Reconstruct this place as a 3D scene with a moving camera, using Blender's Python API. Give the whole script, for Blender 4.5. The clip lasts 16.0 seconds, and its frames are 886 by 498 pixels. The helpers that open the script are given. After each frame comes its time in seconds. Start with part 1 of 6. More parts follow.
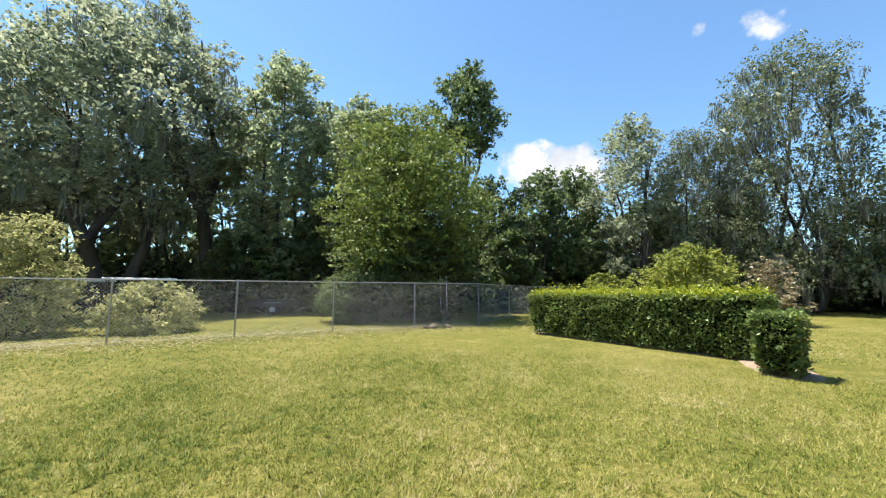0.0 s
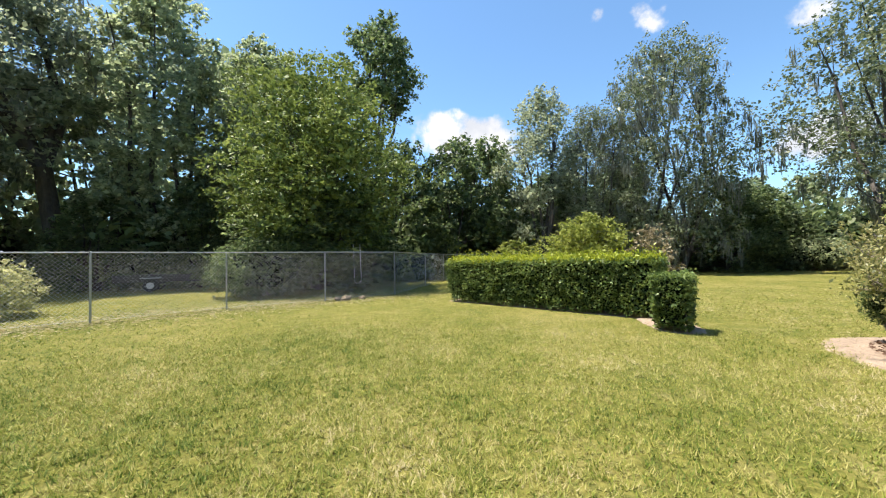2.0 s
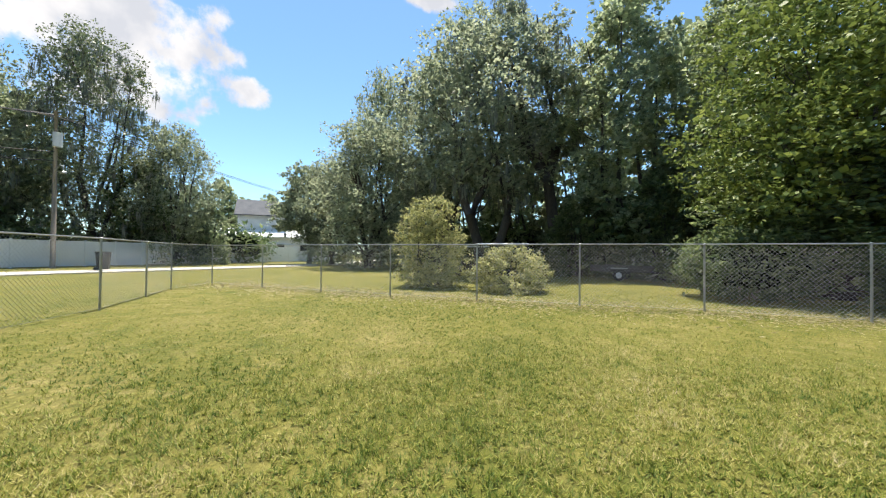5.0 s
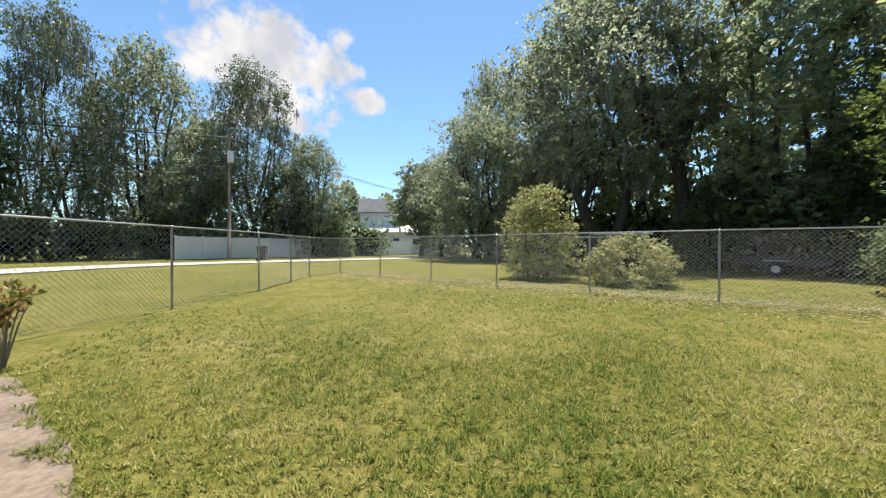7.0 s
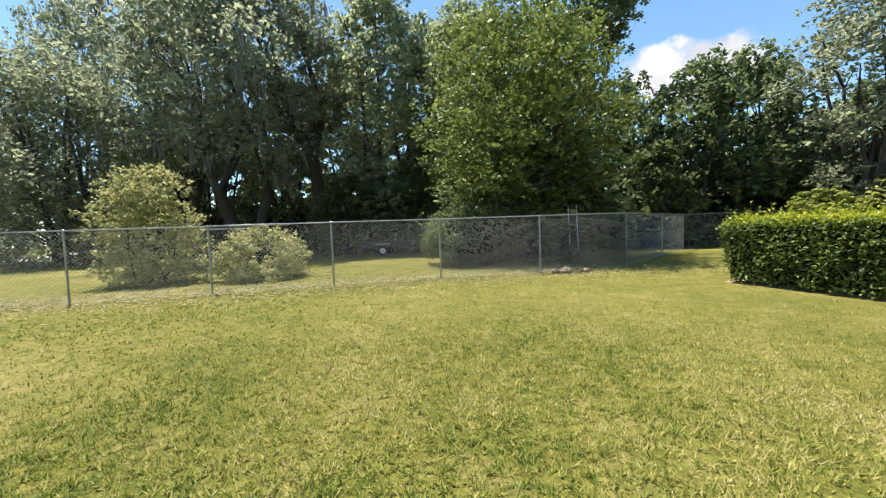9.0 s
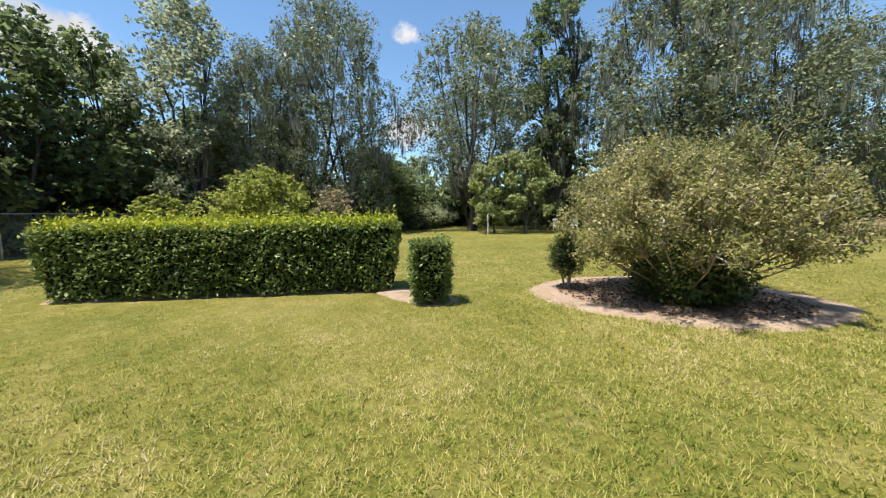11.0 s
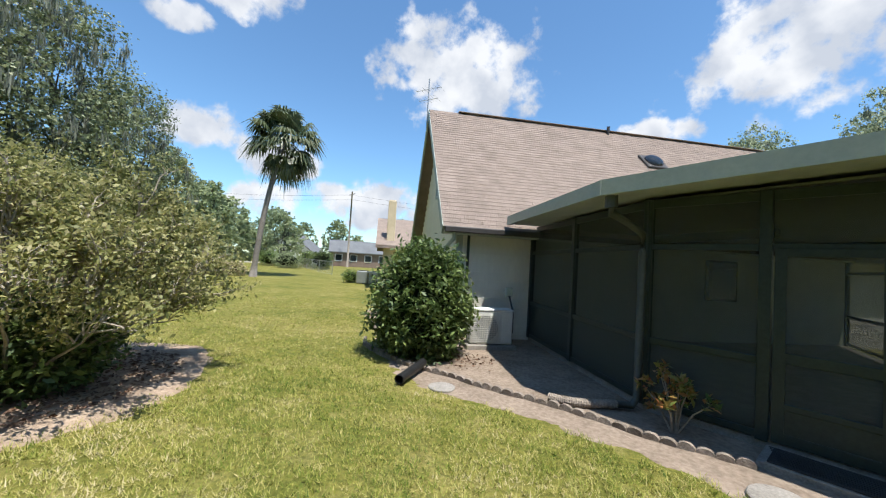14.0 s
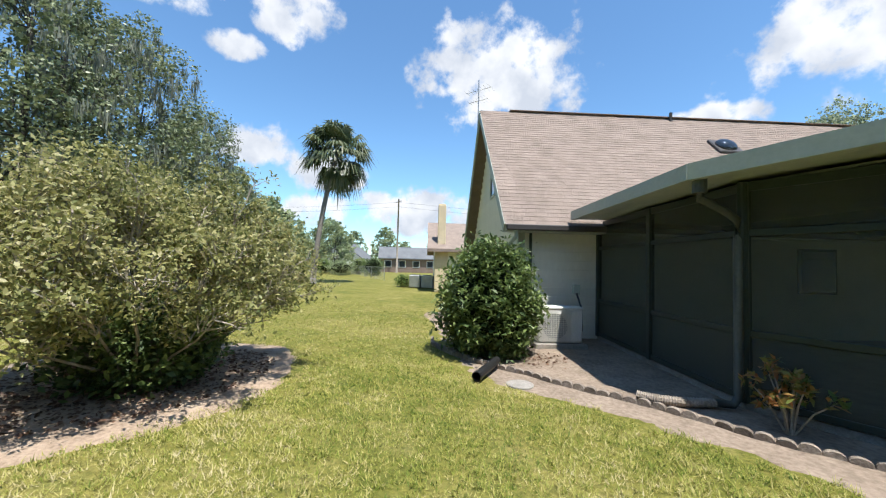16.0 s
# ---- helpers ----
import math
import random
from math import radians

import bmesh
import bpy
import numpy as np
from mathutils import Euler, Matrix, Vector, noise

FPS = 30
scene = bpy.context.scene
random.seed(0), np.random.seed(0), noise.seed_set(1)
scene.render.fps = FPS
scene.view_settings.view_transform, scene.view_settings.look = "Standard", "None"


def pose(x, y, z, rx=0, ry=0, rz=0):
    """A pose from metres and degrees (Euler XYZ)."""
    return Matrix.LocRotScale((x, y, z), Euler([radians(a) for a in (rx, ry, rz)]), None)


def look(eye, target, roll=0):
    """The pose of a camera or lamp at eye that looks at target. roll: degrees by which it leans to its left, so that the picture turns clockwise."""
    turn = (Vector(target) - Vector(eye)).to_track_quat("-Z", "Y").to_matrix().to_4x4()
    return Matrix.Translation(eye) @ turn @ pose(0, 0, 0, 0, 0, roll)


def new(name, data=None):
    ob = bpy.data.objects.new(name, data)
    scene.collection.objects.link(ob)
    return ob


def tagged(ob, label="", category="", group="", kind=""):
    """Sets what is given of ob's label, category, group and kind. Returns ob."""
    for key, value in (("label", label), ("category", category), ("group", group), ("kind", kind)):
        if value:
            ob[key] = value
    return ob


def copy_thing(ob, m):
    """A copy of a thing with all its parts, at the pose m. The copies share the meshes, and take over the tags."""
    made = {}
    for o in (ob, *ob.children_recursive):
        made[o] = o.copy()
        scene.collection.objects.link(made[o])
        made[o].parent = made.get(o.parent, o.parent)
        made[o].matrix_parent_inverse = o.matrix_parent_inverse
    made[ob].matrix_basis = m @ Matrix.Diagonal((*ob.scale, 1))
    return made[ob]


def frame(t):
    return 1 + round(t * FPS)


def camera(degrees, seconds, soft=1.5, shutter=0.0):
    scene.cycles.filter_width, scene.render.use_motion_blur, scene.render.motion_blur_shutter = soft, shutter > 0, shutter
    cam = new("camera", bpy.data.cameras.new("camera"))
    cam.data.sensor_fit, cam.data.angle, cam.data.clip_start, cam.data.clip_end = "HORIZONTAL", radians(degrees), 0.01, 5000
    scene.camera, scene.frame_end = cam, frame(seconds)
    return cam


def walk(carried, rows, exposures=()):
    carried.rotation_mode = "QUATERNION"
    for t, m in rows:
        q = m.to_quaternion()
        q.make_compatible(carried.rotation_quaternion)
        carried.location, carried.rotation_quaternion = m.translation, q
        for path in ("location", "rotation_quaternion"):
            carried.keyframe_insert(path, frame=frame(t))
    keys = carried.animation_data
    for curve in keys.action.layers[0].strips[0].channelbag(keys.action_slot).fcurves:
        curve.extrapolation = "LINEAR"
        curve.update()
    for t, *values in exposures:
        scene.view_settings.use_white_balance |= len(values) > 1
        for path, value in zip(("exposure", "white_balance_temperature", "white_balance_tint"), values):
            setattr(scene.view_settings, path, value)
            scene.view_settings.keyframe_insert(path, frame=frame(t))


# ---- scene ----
# ---- camera ----
cam = camera(100.5, 16.0, soft=1.2)
PATH = [
    (0, (0.289, 0.257, 1.413), (0.105, 2.235, 1.643), -0.0),
    (0.5, (0.366, 0.291, 1.403), (0.376, 2.286, 1.549), -0.6),
    (1, (0.392, 0.385, 1.393), (0.541, 2.378, 1.488), -0.6),
    (1.5, (0.334, 0.645, 1.394), (0.542, 2.632, 1.478), -0.8),
    (2, (0.231, 0.941, 1.406), (0.505, 2.921, 1.463), -1.1),
    (2.5, (0.074, 1.23, 1.439), (0.376, 3.206, 1.493), -1.1),
    (3, (-0.156, 1.562, 1.456), (0.056, 3.55, 1.516), -1.1),
    (3.5, (-0.405, 1.831, 1.439), (-0.695, 3.808, 1.523), -1.0),
    (4, (-0.593, 2.037, 1.43), (-1.547, 3.791, 1.551), -0.4),
    (4.5, (-0.768, 2.124, 1.427), (-2.179, 3.539, 1.511), 0.2),
    (5, (-0.847, 2.126, 1.429), (-2.491, 3.264, 1.458), 0.5),
    (7.3, (-0.881, 2.222, 1.316), (-2.785, 2.836, 1.308), 0.1),
    (7.5, (-0.911, 2.285, 1.321), (-2.803, 2.932, 1.307), -0.0),
    (8, (-0.945, 2.565, 1.375), (-2.666, 3.584, 1.345), -0.9),
    (8.5, (-0.833, 2.899, 1.405), (-2.162, 4.392, 1.34), -1.6),
    (9, (-0.664, 3.14, 1.422), (-1.419, 4.989, 1.32), -2.2),
    (9.5, (-0.451, 3.367, 1.419), (-0.447, 5.362, 1.275), -2.3),
    (10, (-0.224, 3.602, 1.42), (0.449, 5.478, 1.244), -2.1),
    (10.2, (-0.136, 3.662, 1.429), (0.79, 5.424, 1.238), -2.1),
    (12.3, (0.989, 4.162, 1.549), (2.938, 3.713, 1.513), 1.7),
    (12.5, (1.065, 4.206, 1.555), (2.962, 3.572, 1.539), 2.0),
    (13, (1.229, 4.414, 1.575), (2.908, 3.327, 1.583), 2.3),
    (13.5, (1.394, 4.575, 1.589), (2.714, 3.073, 1.62), 2.8),
    (14, (1.608, 4.673, 1.629), (2.622, 2.952, 1.707), 3.4),
    (14.5, (1.803, 4.811, 1.61), (2.658, 3.005, 1.706), 3.3),
    (15, (1.896, 4.855, 1.571), (2.761, 3.054, 1.666), 2.7),
    (15.5, (1.906, 4.856, 1.548), (2.926, 3.138, 1.635), 2.0),
    (16, (1.898, 4.884, 1.524), (3.115, 3.298, 1.613), 1.5),
]
walk(cam, [(t, look(eye, target, roll)) for t, eye, target, roll in PATH],
     [(0.0, 1.2, 6600, 11), (4.0, 1.15, 6700, 12), (5.0, 1.02, 6700, 12), (7.5, 0.86, 6750, 12), (8.6, 0.92, 6800, 13), (9.2, 1.18, 6750, 12), (10.0, 1.1, 6900, 14), (12.3, 0.85, 6450, 11), (14.5, 0.88, 6200, 10), (16.0, 0.98, 6200, 10)])

# ---- world, sun, exposure ----
SUN_TO = Vector((-0.344, 0.143, 1.0)).normalized()   # towards the sun
world = bpy.data.worlds.new("sky")
scene.world = world
world.use_nodes = True
wn, wl = world.node_tree.nodes, world.node_tree.links
sky = wn.new("ShaderNodeTexSky")
sky.sky_type = "NISHITA"
sky.sun_disc = False
sky.sun_elevation = math.asin(SUN_TO.z)
sky.sun_rotation = math.atan2(SUN_TO.x, SUN_TO.y)
sky.air_density, sky.dust_density, sky.ozone_density = 1.0, 0.15, 2.0
wn["Background"].inputs["Strength"].default_value = 0.105
tint = wn.new("ShaderNodeMix")
tint.data_type, tint.blend_type = "RGBA", "MULTIPLY"
tint.inputs["Factor"].default_value = 1.0
tint.inputs["B"].default_value = (0.80, 1.0, 1.06, 1)
wl.new(sky.outputs["Color"], tint.inputs["A"])
wl.new(tint.outputs["Result"], wn["Background"].inputs["Color"])
sun_data = bpy.data.lights.new("sun", "SUN")
sun_data.energy, sun_data.angle, sun_data.color = 4.2, radians(0.5), (1.0, 0.95, 0.86)
sun = new("sun", sun_data)
sun.matrix_world = look((0, 0, 40), Vector((0, 0, 40)) - SUN_TO)


# ---- materials ----
def material(name, build):
    m = bpy.data.materials.new(name)
    m.use_nodes = True
    build(m.node_tree.nodes, m.node_tree.links, m.node_tree.nodes["Principled BSDF"])
    return m


def ramp(nodes, stops):
    r = nodes.new("ShaderNodeValToRGB")
    while len(r.color_ramp.elements) < len(stops):
        r.color_ramp.elements.new(0.5)
    for e, (p, c) in zip(r.color_ramp.elements, stops):
        e.position, e.color = p, (*c, 1)
    return r


def noise_node(nodes, links, scale, detail=4, rough=0.6, stretch=(1, 1, 1), world_space=True):
    n = nodes.new("ShaderNodeTexNoise")
    n.inputs["Scale"].default_value, n.inputs["Detail"].default_value, n.inputs["Roughness"].default_value = scale, detail, rough
    mp = nodes.new("ShaderNodeMapping")
    mp.inputs["Scale"].default_value = stretch
    if world_space:
        src = nodes.new("ShaderNodeNewGeometry").outputs["Position"]
    else:
        src = nodes.new("ShaderNodeTexCoord").outputs["Object"]
    links.new(src, mp.inputs["Vector"])
    links.new(mp.outputs["Vector"], n.inputs["Vector"])
    return n


def surface(name, dark, light, rough=0.7, metal=0.0, big=1.5, fine=40.0, bump=0.15, stretch=(1, 1, 1), vary=0.0, island=0.0, world_space=True, spec=0.4):
    """A worn plain surface: colour at two scales, fine relief, a little change from piece to piece."""
    def build(nodes, links, bsdf):
        a = noise_node(nodes, links, big, 5, 0.65, stretch, world_space)
        b = noise_node(nodes, links, fine, 3, 0.6, stretch, world_space)
        mixv = nodes.new("ShaderNodeMath")
        mixv.operation = "MULTIPLY_ADD"
        links.new(b.outputs["Fac"], mixv.inputs[0])
        mixv.inputs[1].default_value = 0.5
        half = nodes.new("ShaderNodeMath")
        half.operation = "MULTIPLY"
        links.new(a.outputs["Fac"], half.inputs[0])
        half.inputs[1].default_value = 0.55
        links.new(half.outputs[0], mixv.inputs[2])
        r = ramp(nodes, [(0.33, dark), (0.7, light)])
        links.new(mixv.outputs[0], r.inputs["Fac"])
        col = r.outputs["Color"]
        if vary or island:
            hsv = nodes.new("ShaderNodeHueSaturation")
            rnd = nodes.new("ShaderNodeObjectInfo").outputs["Random"] if vary else nodes.new("ShaderNodeNewGeometry").outputs["Random Per Island"]
            mr = nodes.new("ShaderNodeMapRange")
            amt = vary or island
            mr.inputs["To Min"].default_value, mr.inputs["To Max"].default_value = 1 - amt, 1 + amt
            links.new(rnd, mr.inputs["Value"])
            links.new(mr.outputs["Result"], hsv.inputs["Value"])
            links.new(col, hsv.inputs["Color"])
            col = hsv.outputs["Color"]
        links.new(col, bsdf.inputs["Base Color"])
        bsdf.inputs["Roughness"].default_value, bsdf.inputs["Metallic"].default_value = rough, metal
        bsdf.inputs["Specular IOR Level"].default_value = spec
        if bump:
            bp = nodes.new("ShaderNodeBump")
            bp.inputs["Strength"].default_value, bp.inputs["Distance"].default_value = bump, 0.02
            links.new(b.outputs["Fac"], bp.inputs["Height"])
            links.new(bp.outputs["Normal"], bsdf.inputs["Normal"])
    return material(name, build)


def leafy(name, colours, rough=0.45, through_light=0.3, spec=0.35, reflect=1.0, transmit=1.0):
    """Leaves: each one takes its own tone; part of the light passes through, more or less of it than is thrown back."""
    def build(nodes, links, bsdf):
        geo = nodes.new("ShaderNodeNewGeometry")
        k = len(colours) - 1
        r = ramp(nodes, [(i / k, c) for i, c in enumerate(colours)])
        big = noise_node(nodes, links, 0.55, 3, 0.6)
        add = nodes.new("ShaderNodeMath")
        add.operation = "MULTIPLY_ADD"
        links.new(geo.outputs["Random Per Island"], add.inputs[0])
        add.inputs[1].default_value = 0.65
        sub = nodes.new("ShaderNodeMath")
        sub.operation = "MULTIPLY_ADD"
        links.new(big.outputs["Fac"], sub.inputs[0])
        sub.inputs[1].default_value, sub.inputs[2].default_value = 0.9, -0.28
        links.new(sub.outputs[0], add.inputs[2])
        links.new(add.outputs[0], r.inputs["Fac"])
        bsdf.inputs["Roughness"].default_value = rough
        bsdf.inputs["Specular IOR Level"].default_value = spec
        tr = nodes.new("ShaderNodeBsdfTranslucent")
        for amount, socket in ((reflect, bsdf.inputs["Base Color"]), (transmit, tr.inputs["Color"])):
            scale = nodes.new("ShaderNodeVectorMath")
            scale.operation = "SCALE"
            scale.inputs["Scale"].default_value = amount
            links.new(r.outputs["Color"], scale.inputs[0])
            links.new(scale.outputs[0], socket)
        mx = nodes.new("ShaderNodeMixShader")
        mx.inputs["Fac"].default_value = through_light
        links.new(bsdf.outputs[0], mx.inputs[1])
        links.new(tr.outputs[0], mx.inputs[2])
        links.new(mx.outputs[0], nodes["Material Output"].inputs["Surface"])
    return material(name, build)


def lawn_build(nodes, links, bsdf):
    a = noise_node(nodes, links, 0.35, 5, 0.6)
    b = noise_node(nodes, links, 2.2, 5, 0.7)
    c = noise_node(nodes, links, 17, 5, 0.78)
    ra = ramp(nodes, [(0.36, (0.118, 0.136, 0.030)), (0.50, (0.195, 0.188, 0.046)), (0.64, (0.290, 0.250, 0.098))])
    rb = ramp(nodes, [(0.36, (0.098, 0.122, 0.022)), (0.52, (0.205, 0.190, 0.048)), (0.66, (0.335, 0.282, 0.13))])
    links.new(a.outputs["Fac"], ra.inputs["Fac"])
    links.new(b.outputs["Fac"], rb.inputs["Fac"])
    m = nodes.new("ShaderNodeMix")
    m.data_type = "RGBA"
    m.inputs["Factor"].default_value = 0.5
    links.new(ra.outputs["Color"], m.inputs["A"])
    links.new(rb.outputs["Color"], m.inputs["B"])
    m2 = nodes.new("ShaderNodeMix")
    m2.data_type, m2.blend_type = "RGBA", "MULTIPLY"
    m2.inputs["Factor"].default_value = 0.9
    rc = ramp(nodes, [(0.34, (0.42, 0.46, 0.32)), (0.62, (1.2, 1.16, 1.0))])
    links.new(c.outputs["Fac"], rc.inputs["Fac"])
    links.new(m.outputs["Result"], m2.inputs["A"])
    links.new(rc.outputs["Color"], m2.inputs["B"])
    links.new(m2.outputs["Result"], bsdf.inputs["Base Color"])
    bsdf.inputs["Roughness"].default_value = 0.85
    bsdf.inputs["Specular IOR Level"].default_value = 0.15
    bp = nodes.new("ShaderNodeBump")
    bp.inputs["Strength"].default_value, bp.inputs["Distance"].default_value = 0.7, 0.05
    links.new(c.outputs["Fac"], bp.inputs["Height"])
    links.new(bp.outputs["Normal"], bsdf.inputs["Normal"])


def blade_build(nodes, links, bsdf):
    geo = nodes.new("ShaderNodeNewGeometry")
    total = None
    for src, amount in ((noise_node(nodes, links, 0.42, 5, 0.6).outputs["Fac"], 1.5), (noise_node(nodes, links, 2.3, 4, 0.65).outputs["Fac"], 0.8),
                        (noise_node(nodes, links, 9.0, 4, 0.65).outputs["Fac"], 1.15), (geo.outputs["Random Per Island"], 0.66)):
        m = nodes.new("ShaderNodeMath")
        m.operation = "MULTIPLY_ADD"
        links.new(src, m.inputs[0])
        m.inputs[1].default_value = amount
        if total is None:
            m.inputs[2].default_value = 0.50 - 0.5 * (1.5 + 0.8 + 1.15 + 0.66)
        else:
            links.new(total.outputs[0], m.inputs[2])
        total = m
    sep = nodes.new("ShaderNodeSeparateXYZ")        # blade colour shifts greener and darker towards the lane
    links.new(geo.outputs["Position"], sep.inputs[0])
    west = nodes.new("ShaderNodeMapRange")
    west.inputs["From Min"].default_value, west.inputs["From Max"].default_value = -7.0, 1.5
    west.inputs["To Min"].default_value, west.inputs["To Max"].default_value = -0.26, 0.0
    links.new(sep.outputs["X"], west.inputs["Value"])
    s3 = nodes.new("ShaderNodeMath")
    s3.operation = "ADD"
    links.new(total.outputs[0], s3.inputs[0])
    links.new(west.outputs["Result"], s3.inputs[1])
    r = ramp(nodes, [(0.0, (0.066, 0.118, 0.012)), (0.30, (0.198, 0.236, 0.031)), (0.58, (0.375, 0.352, 0.092)), (0.82, (0.475, 0.41, 0.17)), (1.0, (0.58, 0.49, 0.30))])
    links.new(s3.outputs[0], r.inputs["Fac"])
    links.new(r.outputs["Color"], bsdf.inputs["Base Color"])
    bsdf.inputs["Roughness"].default_value = 0.6
    bsdf.inputs["Specular IOR Level"].default_value = 0.25
    tr = nodes.new("ShaderNodeBsdfTranslucent")
    links.new(r.outputs["Color"], tr.inputs["Color"])
    mx = nodes.new("ShaderNodeMixShader")
    mx.inputs["Fac"].default_value = 0.24
    links.new(bsdf.outputs[0], mx.inputs[1])
    links.new(tr.outputs[0], mx.inputs[2])
    links.new(mx.outputs[0], nodes["Material Output"].inputs["Surface"])


def screen_build(nodes, links, bsdf, cover=0.64):
    bsdf.inputs["Base Color"].default_value = (0.044, 0.056, 0.047, 1)
    bsdf.inputs["Roughness"].default_value = 0.7
    tr = nodes.new("ShaderNodeBsdfTransparent")
    mx = nodes.new("ShaderNodeMixShader")
    mx.inputs["Fac"].default_value = cover
    links.new(tr.outputs[0], mx.inputs[1])
    links.new(bsdf.outputs[0], mx.inputs[2])
    links.new(mx.outputs[0], nodes["Material Output"].inputs["Surface"])


def glass_build(nodes, links, bsdf):
    bsdf.inputs["Base Color"].default_value = (0.02, 0.025, 0.03, 1)
    bsdf.inputs["Roughness"].default_value = 0.04
    bsdf.inputs["Specular IOR Level"].default_value = 0.8


M_LAWN = material("lawn", lawn_build)
M_BLADE = material("grass_blade", blade_build)
M_SCREEN = material("insect_screen", screen_build)
# same screen with more cover, imitating the dark porch floor behind it
M_SCREEN_DARK = material("dark_low_screen", lambda a, b, c: screen_build(a, b, c, 0.80))
M_GLASS = material("window_glass", glass_build)
M_BARK = surface("bark", (0.032, 0.028, 0.024), (0.11, 0.095, 0.08), 0.9, big=2.0, fine=18, bump=0.8, stretch=(1, 1, 0.25))
M_TWIG = surface("twig", (0.19, 0.16, 0.125), (0.42, 0.37, 0.30), 0.85, big=4, fine=30, bump=0.3)
M_OAK = leafy("oak_leaf", [(0.090, 0.116, 0.060), (0.190, 0.230, 0.122), (0.310, 0.352, 0.200), (0.470, 0.500, 0.310)], rough=0.5, through_light=0.5, spec=0.3, reflect=0.85, transmit=1.7)
M_OAK_GREY = leafy("oak_leaf_grey", [(0.115, 0.145, 0.090), (0.225, 0.260, 0.160), (0.345, 0.382, 0.240), (0.470, 0.500, 0.330)], rough=0.55, through_light=0.5, spec=0.22, reflect=0.66, transmit=1.38)
M_DARK = leafy("dark_leaf", [(0.055, 0.088, 0.036), (0.115, 0.165, 0.064), (0.210, 0.272, 0.108), (0.360, 0.425, 0.185)], rough=0.5, through_light=0.45, spec=0.3, reflect=0.62, transmit=1.2)
M_LIME = leafy("lime_leaf", [(0.066, 0.098, 0.028), (0.145, 0.195, 0.050), (0.250, 0.308, 0.080), (0.370, 0.418, 0.120)], rough=0.5, through_light=0.32, spec=0.25)
M_MOSSOAK = leafy("mossy_oak_leaf", [(0.060, 0.080, 0.040), (0.140, 0.172, 0.085), (0.250, 0.285, 0.155), (0.430, 0.455, 0.280)], rough=0.45, through_light=0.3, spec=0.35)
M_PALE = leafy("pale_leaf", [(0.16, 0.21, 0.08), (0.27, 0.33, 0.13), (0.39, 0.44, 0.19), (0.52, 0.54, 0.28)], rough=0.5, through_light=0.55, spec=0.3)
M_OLIVE = leafy("olive_leaf", [(0.16, 0.17, 0.08), (0.27, 0.28, 0.12), (0.40, 0.41, 0.18), (0.52, 0.51, 0.24), (0.64, 0.60, 0.34)], rough=0.55, through_light=0.6, spec=0.2)
M_HEDGE = leafy("hedge_leaf", [(0.062, 0.100, 0.034), (0.130, 0.195, 0.055), (0.240, 0.315, 0.085), (0.380, 0.440, 0.135)], rough=0.45, through_light=0.4, spec=0.35)
M_CAMELLIA = leafy("camellia_leaf", [(0.060, 0.074, 0.026), (0.160, 0.176, 0.056), (0.310, 0.308, 0.112), (0.480, 0.445, 0.200), (0.640, 0.560, 0.370)], rough=0.45, through_light=0.45, spec=0.35)
M_YEW = leafy("yew_leaf", [(0.022, 0.042, 0.016), (0.052, 0.084, 0.026), (0.110, 0.150, 0.042), (0.200, 0.240, 0.075)], rough=0.5, through_light=0.3, spec=0.25)
M_TIP = leafy("hedge_tip", [(0.20, 0.26, 0.02), (0.36, 0.41, 0.03), (0.50, 0.50, 0.06)], through_light=0.4)
M_GLOSSY = leafy("glossy_leaf", [(0.030, 0.055, 0.018), (0.072, 0.116, 0.032), (0.155, 0.212, 0.060), (0.300, 0.350, 0.120)], rough=0.45, spec=0.35)
M_DRY = leafy("dry_leaf", [(0.17, 0.13, 0.08), (0.31, 0.26, 0.15), (0.48, 0.41, 0.27)])
M_GOLD = leafy("golden_leaf", [(0.12, 0.15, 0.030), (0.24, 0.28, 0.060), (0.38, 0.41, 0.10), (0.52, 0.52, 0.16)], rough=0.55, through_light=0.45, spec=0.25)
M_MOSS = leafy("spanish_moss", [(0.110, 0.124, 0.097), (0.206, 0.220, 0.174), (0.323, 0.336, 0.271)], rough=0.9, spec=0.1)
M_PALM = leafy("palm_leaf", [(0.030, 0.050, 0.022), (0.065, 0.090, 0.040), (0.12, 0.15, 0.075), (0.24, 0.23, 0.14)], rough=0.4)
M_CROTON = leafy("croton_leaf", [(0.035, 0.080, 0.022), (0.095, 0.145, 0.034), (0.28, 0.24, 0.06), (0.40, 0.19, 0.07), (0.36, 0.09, 0.05)], rough=0.35)
# near-black colour painted as the shade deep inside shrubs and hedges
M_SHADE_CORE = surface("twig_core", (0.006, 0.010, 0.005), (0.020, 0.026, 0.012), 1.0, big=3, fine=25, bump=0.5, spec=0.05)
M_GALV = surface("galvanised_steel", (0.30, 0.31, 0.31), (0.50, 0.51, 0.50), 0.45, 0.75, big=3, fine=60, bump=0.05)
M_WIRE = surface("fence_wire", (0.36, 0.37, 0.37), (0.52, 0.53, 0.53), 0.5, 0.3, big=3, fine=60, bump=0)
M_SAND = surface("sandy_soil", (0.195, 0.140, 0.098), (0.455, 0.350, 0.258), 0.95, big=2.2, fine=26, bump=0.8, spec=0.1)
M_SAND_DAMP = surface("patio_soil", (0.135, 0.100, 0.074), (0.345, 0.275, 0.212), 0.95, big=1.7, fine=19, bump=0.8, spec=0.1)
M_LITTER = leafy("fallen_leaf", [(0.055, 0.030, 0.018), (0.13, 0.070, 0.042), (0.25, 0.145, 0.090)], rough=0.7, through_light=0.1)
